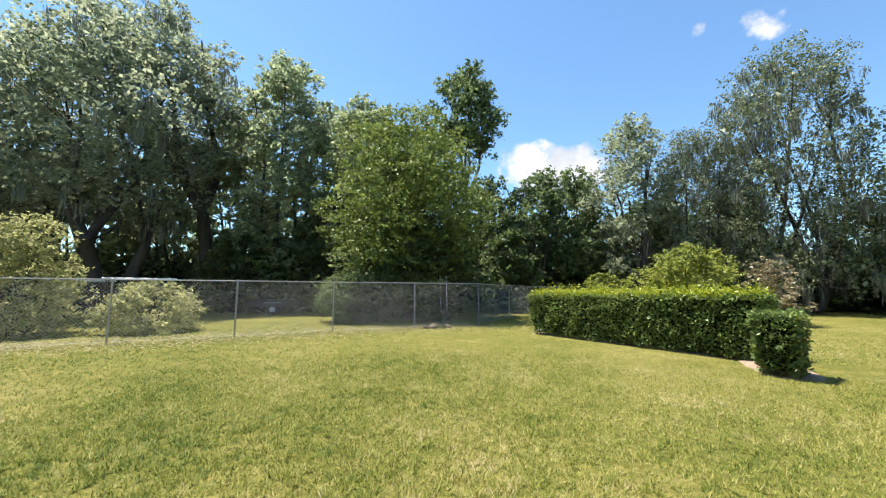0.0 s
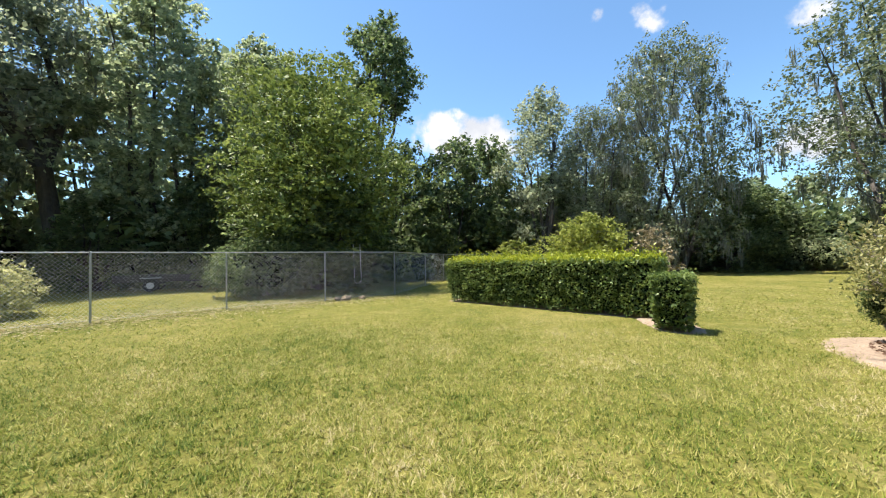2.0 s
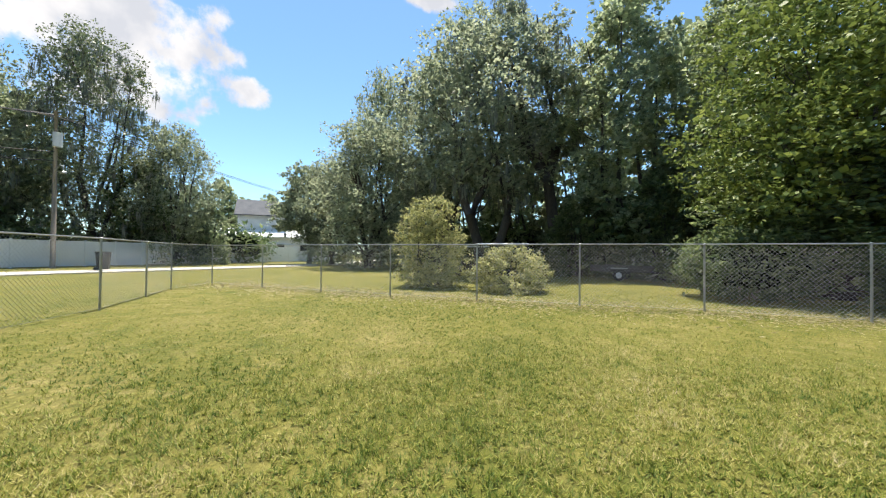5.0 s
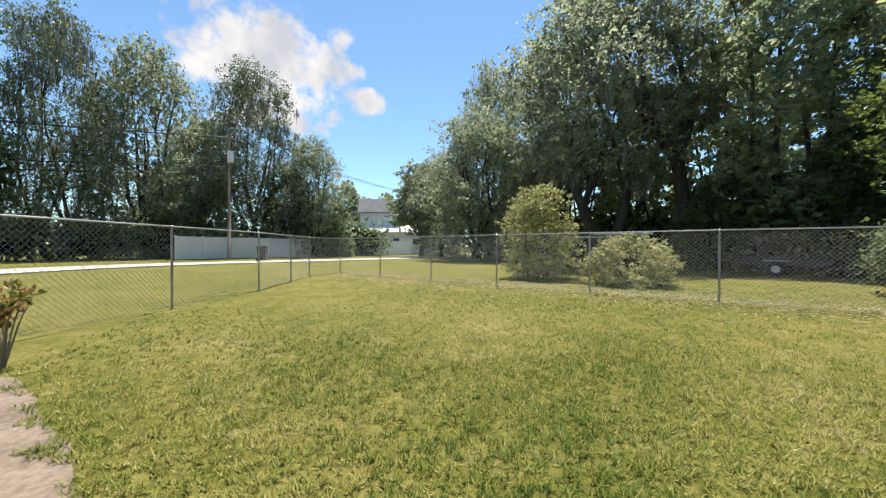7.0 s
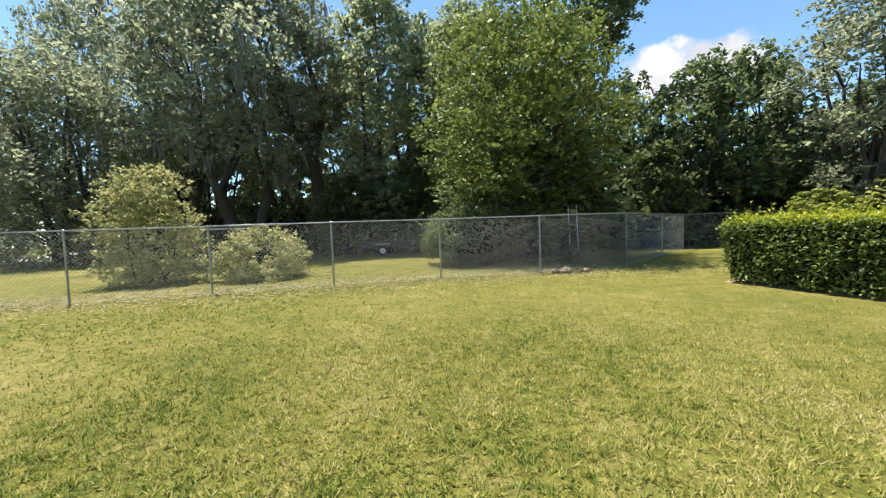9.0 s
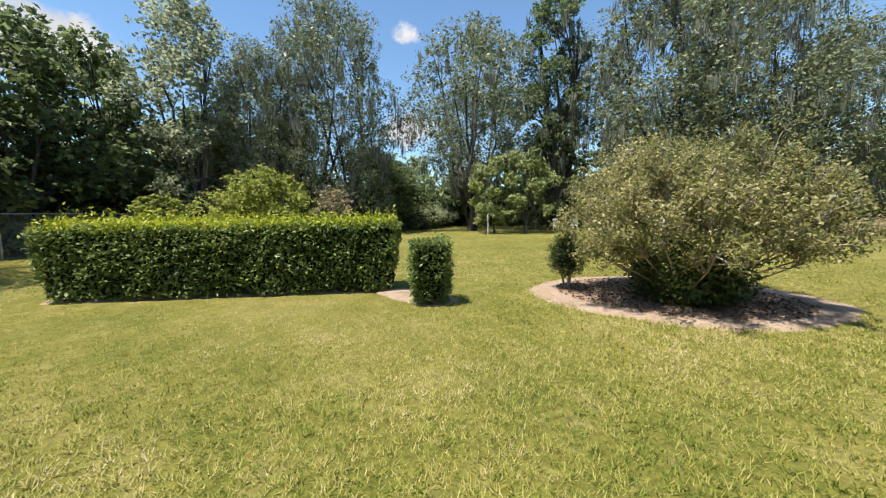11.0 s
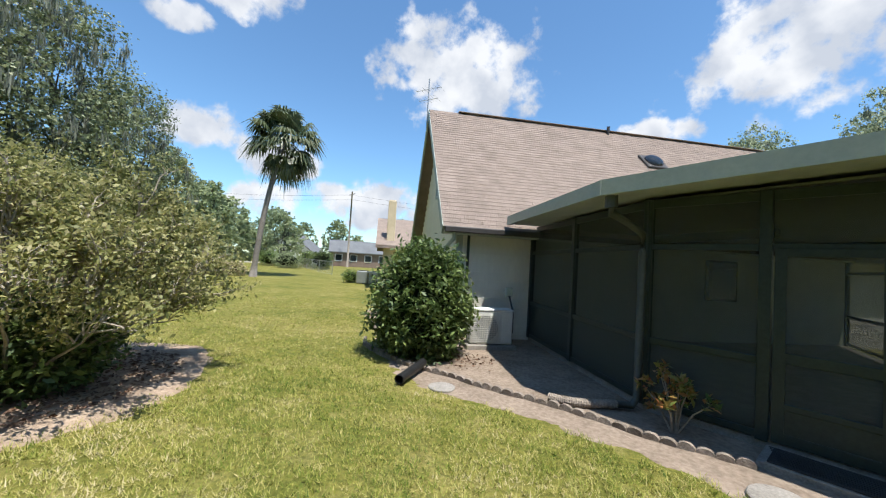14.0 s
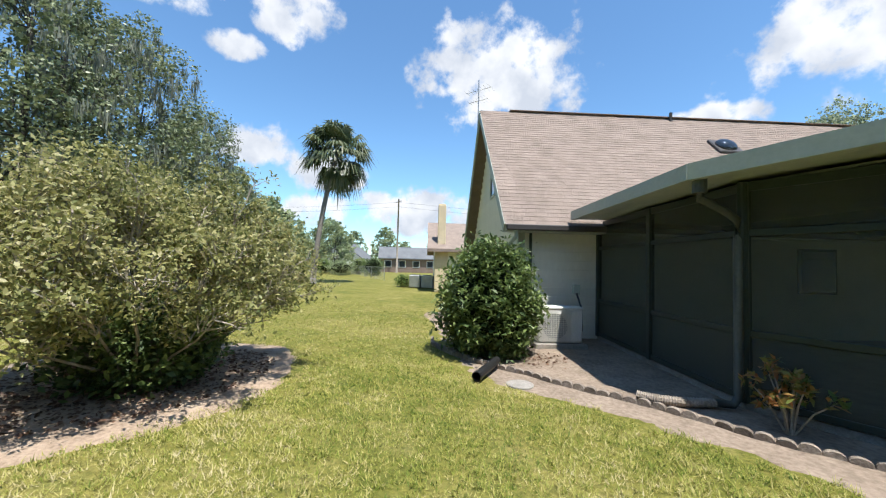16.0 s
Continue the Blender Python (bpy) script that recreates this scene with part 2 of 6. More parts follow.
M_STRAWLEAF = leafy("straw", [(0.30, 0.26, 0.14), (0.46, 0.40, 0.23), (0.60, 0.53, 0.34)], rough=0.7, through_light=0.45)
M_PIPE = surface("grey_pipe", (0.052, 0.058, 0.050), (0.095, 0.102, 0.090), 0.5, big=2, fine=30, bump=0.05)
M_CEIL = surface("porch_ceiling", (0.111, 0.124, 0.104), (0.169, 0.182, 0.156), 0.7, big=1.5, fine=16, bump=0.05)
M_PALMBARK = surface("palm_bark", (0.12, 0.105, 0.09), (0.25, 0.225, 0.195), 0.9, big=2, fine=14, bump=0.6, stretch=(1, 1, 3))
M_CONC = surface("concrete", (0.16, 0.145, 0.125), (0.36, 0.33, 0.29), 0.9, big=5, fine=50, bump=0.4, vary=0.12)
M_ROAD = surface("pale_road", (0.42, 0.39, 0.34), (0.60, 0.56, 0.50), 0.9, big=0.6, fine=12, bump=0.2)
M_WALL = surface("painted_siding", (0.70, 0.675, 0.585), (0.80, 0.775, 0.68), 0.6, big=1.2, fine=14, bump=0.08, stretch=(1, 1, 0.3), vary=0.03)
M_TRIM = surface("grey_green_trim", (0.35, 0.39, 0.335), (0.44, 0.48, 0.415), 0.5, big=2, fine=20, bump=0.05)
M_FRAME = surface("bronze_frame", (0.017, 0.027, 0.023), (0.034, 0.048, 0.042), 0.45, big=2, fine=30, bump=0.05)
M_GUTTER = surface("dark_gutter", (0.040, 0.036, 0.034), (0.075, 0.068, 0.064), 0.45, big=2, fine=30, bump=0.05)
M_SHINGLE = surface("roof_shingle", (0.185, 0.145, 0.120), (0.315, 0.252, 0.212), 0.95, big=2.2, fine=60, bump=0.6, vary=0.06, spec=0.1)
M_SHINGLES = surface("roof_shingles", (0.185, 0.145, 0.120), (0.315, 0.252, 0.212), 0.95, big=2.2, fine=60, bump=0.6, island=0.06, spec=0.1)
M_WHITE = surface("white_paint", (0.70, 0.70, 0.68), (0.84, 0.84, 0.82), 0.5, big=1.2, fine=14, bump=0.05)
M_ACWHITE = surface("off_white_metal", (0.60, 0.59, 0.55), (0.74, 0.73, 0.69), 0.45, big=4, fine=30, bump=0.03)
M_BLACK = surface("black_plastic", (0.010, 0.010, 0.010), (0.026, 0.026, 0.026), 0.4, big=3, fine=30, bump=0.1)
M_RUBBER = surface("dark_rubber", (0.015, 0.015, 0.016), (0.045, 0.045, 0.045), 0.8, big=3, fine=60, bump=0.3)
M_EDGING = surface("weathered_edging", (0.13, 0.105, 0.085), (0.33, 0.28, 0.23), 0.95, big=7, fine=45, bump=0.6, vary=0.22, spec=0.1)
M_POLE = surface("weathered_wood", (0.15, 0.125, 0.10), (0.30, 0.26, 0.21), 0.9, big=2, fine=25, bump=0.4, stretch=(1, 1, 0.15))
M_STUCCO = surface("tan_stucco", (0.52, 0.42, 0.27), (0.68, 0.57, 0.39), 0.9, big=1.5, fine=30, bump=0.3)
M_GREYROOF = surface("grey_roof", (0.10, 0.105, 0.11), (0.18, 0.185, 0.19), 0.9, big=0.8, fine=8, bump=0.3)
M_BRICKISH = surface("brown_wall", (0.16, 0.11, 0.085), (0.27, 0.20, 0.16), 0.9, big=1.5, fine=12, bump=0.3)
M_INT = surface("porch_wall", (0.442, 0.468, 0.390), (0.572, 0.598, 0.507), 0.7, big=1.5, fine=16, bump=0.08)


# ---- mesh helpers ----
class Geo:
    """Gathers boxes, tubes and sheets, and makes one mesh of them."""

    def __init__(self):
        self.v, self.f, self.smooth = [], [], False

    def add(self, verts, faces):
        o = len(self.v)
        self.v += [tuple(p) for p in verts]
        self.f += [tuple(i + o for i in q) for q in faces]
        return self

    def box(self, c, s, rz=0.0, bevel=0.0, m=None):
        bm = bmesh.new()
        bmesh.ops.create_cube(bm, size=1)
        bmesh.ops.scale(bm, vec=s, verts=bm.verts)
        if bevel:
            bmesh.ops.bevel(bm, geom=bm.edges[:], offset=bevel, segments=1, affect="EDGES")
        t = m or pose(*c, 0, 0, rz)
        bm.verts.index_update()
        self.add([t @ v.co for v in bm.verts], [[v.index for v in q.verts] for q in bm.faces])
        bm.free()
        return self

    def tube(self, pts, radii, sides=6, caps=True):
        pts = [Vector(p) for p in pts]
        if not hasattr(radii, "__len__"):
            radii = [radii] * len(pts)
        vs, fs = [], []
        for i, p in enumerate(pts):
            a = (pts[min(i + 1, len(pts) - 1)] - pts[max(i - 1, 0)]).normalized()
            ref = Vector((0, 0, 1)) if abs(a.z) < 0.9 else Vector((1, 0, 0))
            x = a.cross(ref).normalized()
            y = a.cross(x)
            for k in range(sides):
                w = 2 * math.pi * k / sides
                vs.append(p + (x * math.cos(w) + y * math.sin(w)) * radii[i])
        for i in range(len(pts) - 1):
            for k in range(sides):
                k2 = (k + 1) % sides
                fs.append((i * sides + k, i * sides + k2, (i + 1) * sides + k2, (i + 1) * sides + k))
        if caps:
            fs.append(tuple(range(sides)))
            fs.append(tuple((len(pts) - 1) * sides + k for k in reversed(range(sides))))
        return self.add(vs, fs)

    def make(self, name, mat, parent=None, label="", smooth=False):
        me = bpy.data.meshes.new(name)
        me.from_pydata(self.v, [], self.f)
        return link_mesh(me, name, mat, parent, label, smooth)


def link_mesh(me, name, mat, parent=None, label="", smooth=False):
    me.materials.append(mat)
    if smooth:
        me.polygons.foreach_set("use_smooth", [True] * len(me.polygons))
    me.update()
    ob = new(name, me)
    if parent:
        ob.parent = parent
    if label:
        tagged(ob, label)
    return ob


def quick_mesh(name, verts, faces):
    """A mesh from numpy arrays of vertices and equal-sided faces."""
    verts, faces = np.asarray(verts, np.float32), np.asarray(faces, np.int32)
    me = bpy.data.meshes.new(name)
    n, k = faces.shape
    me.vertices.add(len(verts))
    me.vertices.foreach_set("co", verts.ravel())
    me.loops.add(n * k)
    me.loops.foreach_set("vertex_index", faces.ravel())
    me.polygons.add(n)
    me.polygons.foreach_set("loop_start", np.arange(0, n * k, k, dtype=np.int32))
    me.update(calc_edges=True)
    return me


def empty(name, x=0, y=0, z=0, rz=0):
    e = new(name)
    e.matrix_world = pose(x, y, z, 0, 0, rz)
    return e


def thing(name, label, category, group="", at=(0, 0, 0), rz=0, kind=""):
    return tagged(empty(name, *at, rz), label, category, group, kind)


def leaf_arrays(centres, size, rng, wide=0.5, flat=0.35, droop=0.0, out=None, lay=1.0):
    """Rhombic leaves, bent along the middle, at the given centres."""
    n = len(centres)
    d = rng.normal(size=(n, 3))
    if out is not None:
        d = d * 0.8 + out * 0.9
    d[:, 2] = d[:, 2] * (1 - flat) - droop
    d /= np.linalg.norm(d, axis=1, keepdims=True) + 1e-9
    up = rng.normal(size=(n, 3)) * 0.55 + (0, 0, lay)
    side = np.cross(d, up)
    side /= np.linalg.norm(side, axis=1, keepdims=True) + 1e-9
    nor = np.cross(side, d)
    s = size * rng.uniform(0.6, 1.35, (n, 1))
    a = centres - d * s * 0.5
    b = centres + side * s * wide * 0.5 + nor * s * 0.10
    c = centres + d * s * 0.5
    e = centres - side * s * wide * 0.5 + nor * s * 0.10
    verts = np.stack([a, b, c, e], 1).reshape(-1, 3)
    return verts, np.arange(4 * n).reshape(-1, 4)


def leaves(name, centres, size, mat, parent, rng, label="", **kw):
    v, q = leaf_arrays(np.asarray(centres), size, rng, **kw)
    return link_mesh(quick_mesh(name, v, q), name, mat, parent, label)


def ball(rng, n):
    d = rng.normal(size=(n, 3))
    return d / np.linalg.norm(d, axis=1, keepdims=True)


# ---- trees and shrubs ----
def crown_width(k, low_width):
    """The crown's half width, from 0 at its foot to 1 at its top."""
    if k < 0.42:
        return low_width + (1 - low_width) * math.sin(k / 0.42 * math.pi / 2)
    return math.sqrt(max(0.03, 1 - ((k - 0.42) / 0.60) ** 2))


def tree(name, label, h, r, leaf_mat, seed, low=0.3, lobes=22, count=15000, leaf=0.28, trunk=0.35, lean=(0, 0), stems=1, moss=0, low_width=0.6, open_=0.0, limbs=6, lay=0.5, layer=0.75, category="tree"):
    """A tapered trunk, a few main limbs that branch, and heaps of leaves round the branch ends with gaps between them."""
    rng = np.random.default_rng(seed)
    e = thing(name, label, category)
    axis = lambda f: Vector((lean[0] * f, lean[1] * f, f * h))
    lob = []
    for i in range(lobes):
        k = (i + rng.uniform(0.1, 0.9)) / lobes
        env = crown_width(k, low_width)
        lr = r * rng.uniform(0.27, 0.47) * (0.74 + 0.26 * env) * (1 - 0.35 * open_)
        reach = max(0.0, r * env - lr * 0.62) * math.sqrt(rng.uniform(0.45, 1.05))
        w = i * 2.4 + rng.uniform(-0.5, 0.5)
        c = axis(low + (1 - low) * k) + Vector((math.cos(w) * reach, math.sin(w) * reach, -0.55 * lr))
        lob.append((np.array(c), lr))
    g = Geo()
    ends = []
    fz = max(low * 0.62, 0.06)
    for q in range(stems):
        w = 2 * math.pi * q / stems + seed
        fan = (0.10 * h, trunk * 1.0) if stems > 1 else (0, 0)
        k = trunk if stems == 1 else trunk * 0.66
        foot, top = Vector((math.cos(w) * fan[1], math.sin(w) * fan[1], -0.15)), axis(fz) + Vector((math.cos(w) * fan[0], math.sin(w) * fan[0], 0))
        mid = foot.lerp(top, 0.5) + Vector(rng.uniform(-1, 1, 3)) * 0.02 * h
        g.tube([foot, foot + Vector((0, 0, 0.4)), mid, top], [k * 1.6, k * 1.12, k * 0.92, k * 0.8], 9)
        ends.append((top, k * 0.8))
    joints = []
    for q in range(limbs):
        b, k = ends[q % len(ends)]
        w = 2 * math.pi * q / limbs + rng.uniform(-0.3, 0.3)
        tip = axis(low + (1 - low) * rng.uniform(0.5, 0.85)) + Vector((math.cos(w), math.sin(w), 0)) * r * rng.uniform(0.25, 0.6)
        m1 = b.lerp(tip, 0.35) + Vector((math.cos(w), math.sin(w), 0)) * r * 0.10 + Vector(rng.uniform(-1, 1, 3)) * 0.02 * h
        m2 = b.lerp(tip, 0.7) + Vector(rng.uniform(-1, 1, 3)) * 0.03 * h
        g.tube([b - Vector((0, 0, 0.2)), m1, m2, tip], [k * 0.74, k * 0.5, k * 0.32, k * 0.12], 7)
        joints += [(b, k * 0.5), (m1, k * 0.42), (m2, k * 0.28), (m1.lerp(m2, 0.5), k * 0.36)]
    for c, lr in lob:
        c = Vector(c)
        b, k = min(joints, key=lambda j: (j[0] - c).length + (2.0 if j[0].z > c.z else 0))
        bend = b.lerp(c, 0.5) + Vector(rng.uniform(-1, 1, 3)) * 0.12 * (b - c).length
        g.tube([b, bend, c + Vector((0, 0, lr * 0.2))], [k * 0.55, k * 0.34, k * 0.10], 6)
        for _ in range(3):
            t2 = c + Vector(ball(rng, 1)[0]) * lr * 0.8
            g.tube([bend.lerp(c, 0.6), c.lerp(t2, 0.4), t2], [k * 0.2, k * 0.13, k * 0.03], 4, False)
    g.make("trunk", M_BARK, e, smooth=True)
    cs, outs, inner = [], [], []
    total = sum(lr ** 2 for _, lr in lob)
    for c, lr in lob:
        n = int(count * lr ** 2 / total)
        clumps = max(8, n // 15)
        d = ball(rng, clumps)
        d[:, 2] = np.where((d[:, 2] < -0.3) & (rng.uniform(size=clumps) < 0.45), -d[:, 2], d[:, 2])
        bulge = np.array([1 + 0.55 * noise.noise(Vector(q) * 2.2 + Vector(c)) for q in d])[:, None]
        cen = c + d * bulge * lr * rng.uniform(0.70, 1.08, (clumps, 1)) * (1, 1, 0.82)
        idx = np.repeat(np.arange(clumps), max(1, n // clumps))
        cs.append(cen[idx] + rng.normal(size=(len(idx), 3)) * lr * 0.11 * (1, 1, layer))
        outs.append(d[idx])
        m = int(n * 0.11 * (1 - open_))
        inner.append(c + ball(rng, m) * lr * rng.uniform(0.2, 0.68, (m, 1)))
    v1, q1 = leaf_arrays(np.concatenate(cs), leaf, rng, wide=0.62, droop=0.1, out=np.concatenate(outs) * 0.4, lay=lay)
    v2, q2 = leaf_arrays(np.concatenate(inner), leaf * 1.7, rng, wide=0.7, lay=0.3)
    link_mesh(quick_mesh("crown", np.concatenate([v1, v2]), np.concatenate([q1, q2 + len(v1)])), "crown", leaf_mat, e)
    if moss:
        vs = []
        for _ in range(moss):
            c, lr = lob[rng.integers(len(lob))]
            p = c + ball(rng, 1)[0] * lr * (1.0, 1.0, 0.35) - (0, 0, 0.25 * lr)
            ln = rng.uniform(0.6, 2.0)
            for _ in range(20):
                o = rng.normal(size=3) * (0.17, 0.17, 0.2)
                q = p + o
                l2, w2, an = ln * rng.uniform(0.5, 1.0) * math.exp(-(o[0] ** 2 + o[1] ** 2) * 6), rng.uniform(0.02, 0.05), rng.uniform(0, 3.14)
                dx = np.array([math.cos(an), math.sin(an), 0]) * w2
                tip = q + (rng.normal() * 0.08, rng.normal() * 0.08, -l2)
                vs += [q - dx * 0.6, q + dx * 0.6, (q + tip) / 2 + dx + rng.normal(size=3) * 0.04, tip]
        vs = np.array(vs)
        mo = link_mesh(quick_mesh("spanish_moss", vs, np.arange(len(vs)).reshape(-1, 4)), "spanish_moss", M_MOSS, e, "grey hanging Spanish moss")
        tagged(mo, kind="stuff")
    return e


def put(src, x, y, scale=1.0, rz=0.0, stretch=1.0, label=""):
    c = copy_thing(src, pose(x, y, 0, 0, 0, rz) @ Matrix.Diagonal((scale, scale, scale * stretch, 1)))
    if label:
        tagged(c, label)
    return c


def bush(name, label, x, y, h, r, leaf_mat, seed, count=6000, leaf=0.08, clear=0.1, stems=7, squash=1.0, twigs=0, category="shrub", lumps=0.12, core=0.72, wide=0.5, at_z=0.0, profile=((0, 1), (1, 1))):
    """A rounded shrub: stems from the ground, a near-black solid painted as its inner shade, and an uneven coat of
    leaves.
    """
    rng = np.random.default_rng(seed)
    e = thing(name, label, category, at=(x, y, at_z))
    g = Geo()
    for i in range(stems):
        w = 2 * math.pi * i / stems + rng.uniform(-0.3, 0.3)
        k = rng.uniform(0.25, 0.75)
        tip = Vector((math.cos(w) * r * k, math.sin(w) * r * k, h * rng.uniform(0.5, 0.8)))
        b = Vector((math.cos(w) * r * 0.08, math.sin(w) * r * 0.08, -0.02))
        g.tube([b, b.lerp(tip, 0.5) + Vector((0, 0, 0.06 * h)), tip], [0.012 * h + 0.012, 0.010 * h + 0.006, 0.006], 6)
    g.make("stems", M_TWIG, e, smooth=True)
    mid, hz = h * (1 + clear) / 2, h * (1 - clear) / 2
    pz, pr = zip(*profile)
    # added solid behind the leaves, its black standing in for inner shade
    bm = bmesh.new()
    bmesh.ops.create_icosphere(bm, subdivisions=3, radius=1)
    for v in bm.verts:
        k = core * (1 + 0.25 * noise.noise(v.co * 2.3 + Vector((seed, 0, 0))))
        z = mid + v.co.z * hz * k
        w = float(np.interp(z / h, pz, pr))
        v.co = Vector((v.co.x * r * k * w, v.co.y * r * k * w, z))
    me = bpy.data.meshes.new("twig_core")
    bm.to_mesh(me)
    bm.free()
    link_mesh(me, "twig_core", M_SHADE_CORE, e, smooth=True)
    clumps = max(40, count // 14)
    d = ball(rng, clumps)
    bulge = np.array([1 + lumps * 2.2 * noise.noise(Vector(v) * 2.1 + Vector((seed * 1.7, 3, 1))) for v in d])[:, None]
    cen = d * bulge * rng.uniform(0.78, 1.0, (clumps, 1)) * (r, r, hz * squash) + (0, 0, mid)
    cen[:, :2] *= np.interp(cen[:, 2] / h, pz, pr)[:, None]
    idx = np.repeat(np.arange(clumps), count // clumps)
    pts = cen[idx] + rng.normal(size=(len(idx), 3)) * leaf * 0.95
    keep = pts[:, 2] > 0.02
    leaves("foliage", pts[keep], leaf, leaf_mat, e, rng, wide=wide, flat=0.2, out=d[idx][keep] * 0.5)
    if twigs:
        g = Geo()
        for _ in range(twigs):
            a = ball(rng, 1)[0]
            p = Vector(a * (r, r, hz) * rng.uniform(0.6, 0.9)) + Vector((0, 0, mid))
            w = float(np.interp(p.z / h, pz, pr))
            p.x, p.y = p.x * w, p.y * w
            q = p + Vector(a + (0, 0, 0.3)) * rng.uniform(0.15, 0.4) * r * 0.6
            g.tube([p, p.lerp(q, 0.5) + Vector(rng.normal(size=3) * 0.03), q], [0.009, 0.007, 0.004], 4, False)
        g.make("twigs", M_TWIG, e, "bare pale twigs showing through the leaves")
    return e


def clipped(name, label, centre, size, rz, seed, count, tips, leaf=0.085, taper=0.08, category="hedge"):
    """A clipped hedge or block: a near-black box painted as inner shade, flat leafy sides, fresh yellow-green tips on
    top.
    """
    rng = np.random.default_rng(seed)
    e = thing(name, label, category, at=(*centre, 0), rz=rz)
    sx, sy, sz = size
    # added box under the leaves, coloured as the hedge's inner shade
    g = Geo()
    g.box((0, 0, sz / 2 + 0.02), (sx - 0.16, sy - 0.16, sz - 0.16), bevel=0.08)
    g.make("twig_core", M_SHADE_CORE, e)
    g = Geo()
    for i in range(max(3, int(sx / 0.35))):
        x = (i + 0.5) / max(3, int(sx / 0.35)) * sx - sx / 2
        for k in (-0.15, 0.12):
            g.tube([(x, k * sy, -0.02), (x + 0.03, k * sy * 1.4, 0.2), (x - 0.02, k * sy * 1.6, 0.5 * sz)], [0.02, 0.016, 0.01], 5)
    g.make("stems", M_TWIG, e)
    areas = np.array([sx * sz, sx * sz, sy * sz, sy * sz, sx * sy])
    pick = rng.choice(5, count, p=areas / areas.sum())
    a, b = rng.uniform(-0.5, 0.5, count), rng.uniform(0, 1, count)
    z = 0.06 + b * (sz - 0.06)
    shrink = 1 - taper * (1 - b) ** 2
    pts, outs = np.zeros((count, 3)), np.zeros((count, 3))
    for k, (ax, sg) in enumerate(((1, -1), (1, 1), (0, -1), (0, 1))):
        m = pick == k
        pts[m, ax] = sg * (size[ax] / 2) * shrink[m]
        pts[m, 1 - ax] = a[m] * size[1 - ax] * shrink[m]
        pts[m, 2] = z[m]
        outs[m, ax] = sg
    m = pick == 4
    pts[m] = np.stack([a[m] * sx, (b[m] - 0.5) * sy, np.full(m.sum(), sz)], 1)
    outs[m, 2] = 1
    wob = np.array([noise.noise(Vector(p) * 2.6 + Vector((seed, seed, 0))) for p in pts])[:, None]
    pts += outs * (wob * 0.07) + rng.normal(size=pts.shape) * 0.035
    pts[:, 2] = np.maximum(pts[:, 2], 0.04)
    leaves("foliage", pts, leaf, M_HEDGE, e, rng, wide=0.5, flat=0.1, out=outs)
    if tips:
        q = np.stack([rng.uniform(-0.5, 0.5, tips) * sx, rng.uniform(-0.5, 0.5, tips) * sy, sz - 0.05 + rng.gamma(1.8, 0.05, tips)], 1)
        leaves("fresh_growth", q, leaf * 0.9, M_TIP, e, rng, "fresh yellow-green shoots along the top", wide=0.45, flat=0.0, out=np.tile((0, 0, 0.8), (tips, 1)))
    return e


# ---- ground ----
def ground_sheet():
    """One sheet of lawn to the horizon, finer and gently uneven near the walk."""
    steps = [-900, -500, -250, -140, -90, -60] + list(np.arange(-40, 46, 2.0)) + [60, 90, 140, 250, 500, 900]
    n = len(steps)
    vs = []
    for j in steps:
        for i in steps:
            z = 0.03 * noise.noise(Vector((i * 0.13, j * 0.13, 0))) if max(abs(i), abs(j)) < 41 else 0.0
            near_house = max(0.0, 1 - math.hypot(i - 2, j + 1) / 9)
            vs.append((i, j, z * (1 - near_house) - 0.012))
    fs = [(a + b * n, a + 1 + b * n, a + 1 + (b + 1) * n, a + (b + 1) * n) for b in range(n - 1) for a in range(n - 1)]
    ob = link_mesh(quick_mesh("ground", vs, fs), "ground", M_LAWN, smooth=True)
    return tagged(ob, "sunlit mown lawn of yellow-green grass with straw patches", "lawn", kind="structure")


ground_sheet()


def smooth_loop(pts, per=6):
    """A closed Catmull-Rom loop through the given plan points."""
    out, n = [], len(pts)
    for i in range(n):
        p = [Vector((*pts[(i + k - 1) % n], 0)) for k in range(4)]
        for s in range(per):
            t = s / per
            out.append(0.5 * ((2 * p[1]) + (p[2] - p[0]) * t + (2 * p[0] - 5 * p[1] + 4 * p[2] - p[3]) * t * t + (3 * p[1] - p[0] - 3 * p[2] + p[3]) * t ** 3))
    return out


def bed(name, pts, mat, label, category, height=0.05, wobble=0.12, rings=5, base=0.012):
    """A patch of bare soil: a ragged edge just proud of the lawn, swelling slightly inwards."""
    loop = smooth_loop(pts)
    c = sum(loop, Vector()) / len(loop)
    m = len(loop)
    vs = []
    for k in range(rings + 1):
        f = 1 - k / (rings + 0.6)
        for i, p in enumerate(loop):
            d = (p - c).normalized()
            w = wobble * (noise.noise(p * 3.1) + 0.6 * noise.noise(p * 9.0)) if k == 0 else 0
            q = c + (p - c) * f + d * w
            z = base + height * (1 - f ** 2) + (0.02 * noise.noise(q * 4.0) if k else 0)
            vs.append((q.x, q.y, max(z, base * 0.5) if k else -0.02))
    fs = [(k * m + i, k * m + (i + 1) % m, (k + 1) * m + (i + 1) % m, (k + 1) * m + i) for k in range(rings) for i in range(m)]
    g = Geo().add(vs, fs)
    g.f.append(tuple(rings * m + i for i in range(m)))
    return tagged(g.make(name, mat, smooth=True), label, category, kind="structure")


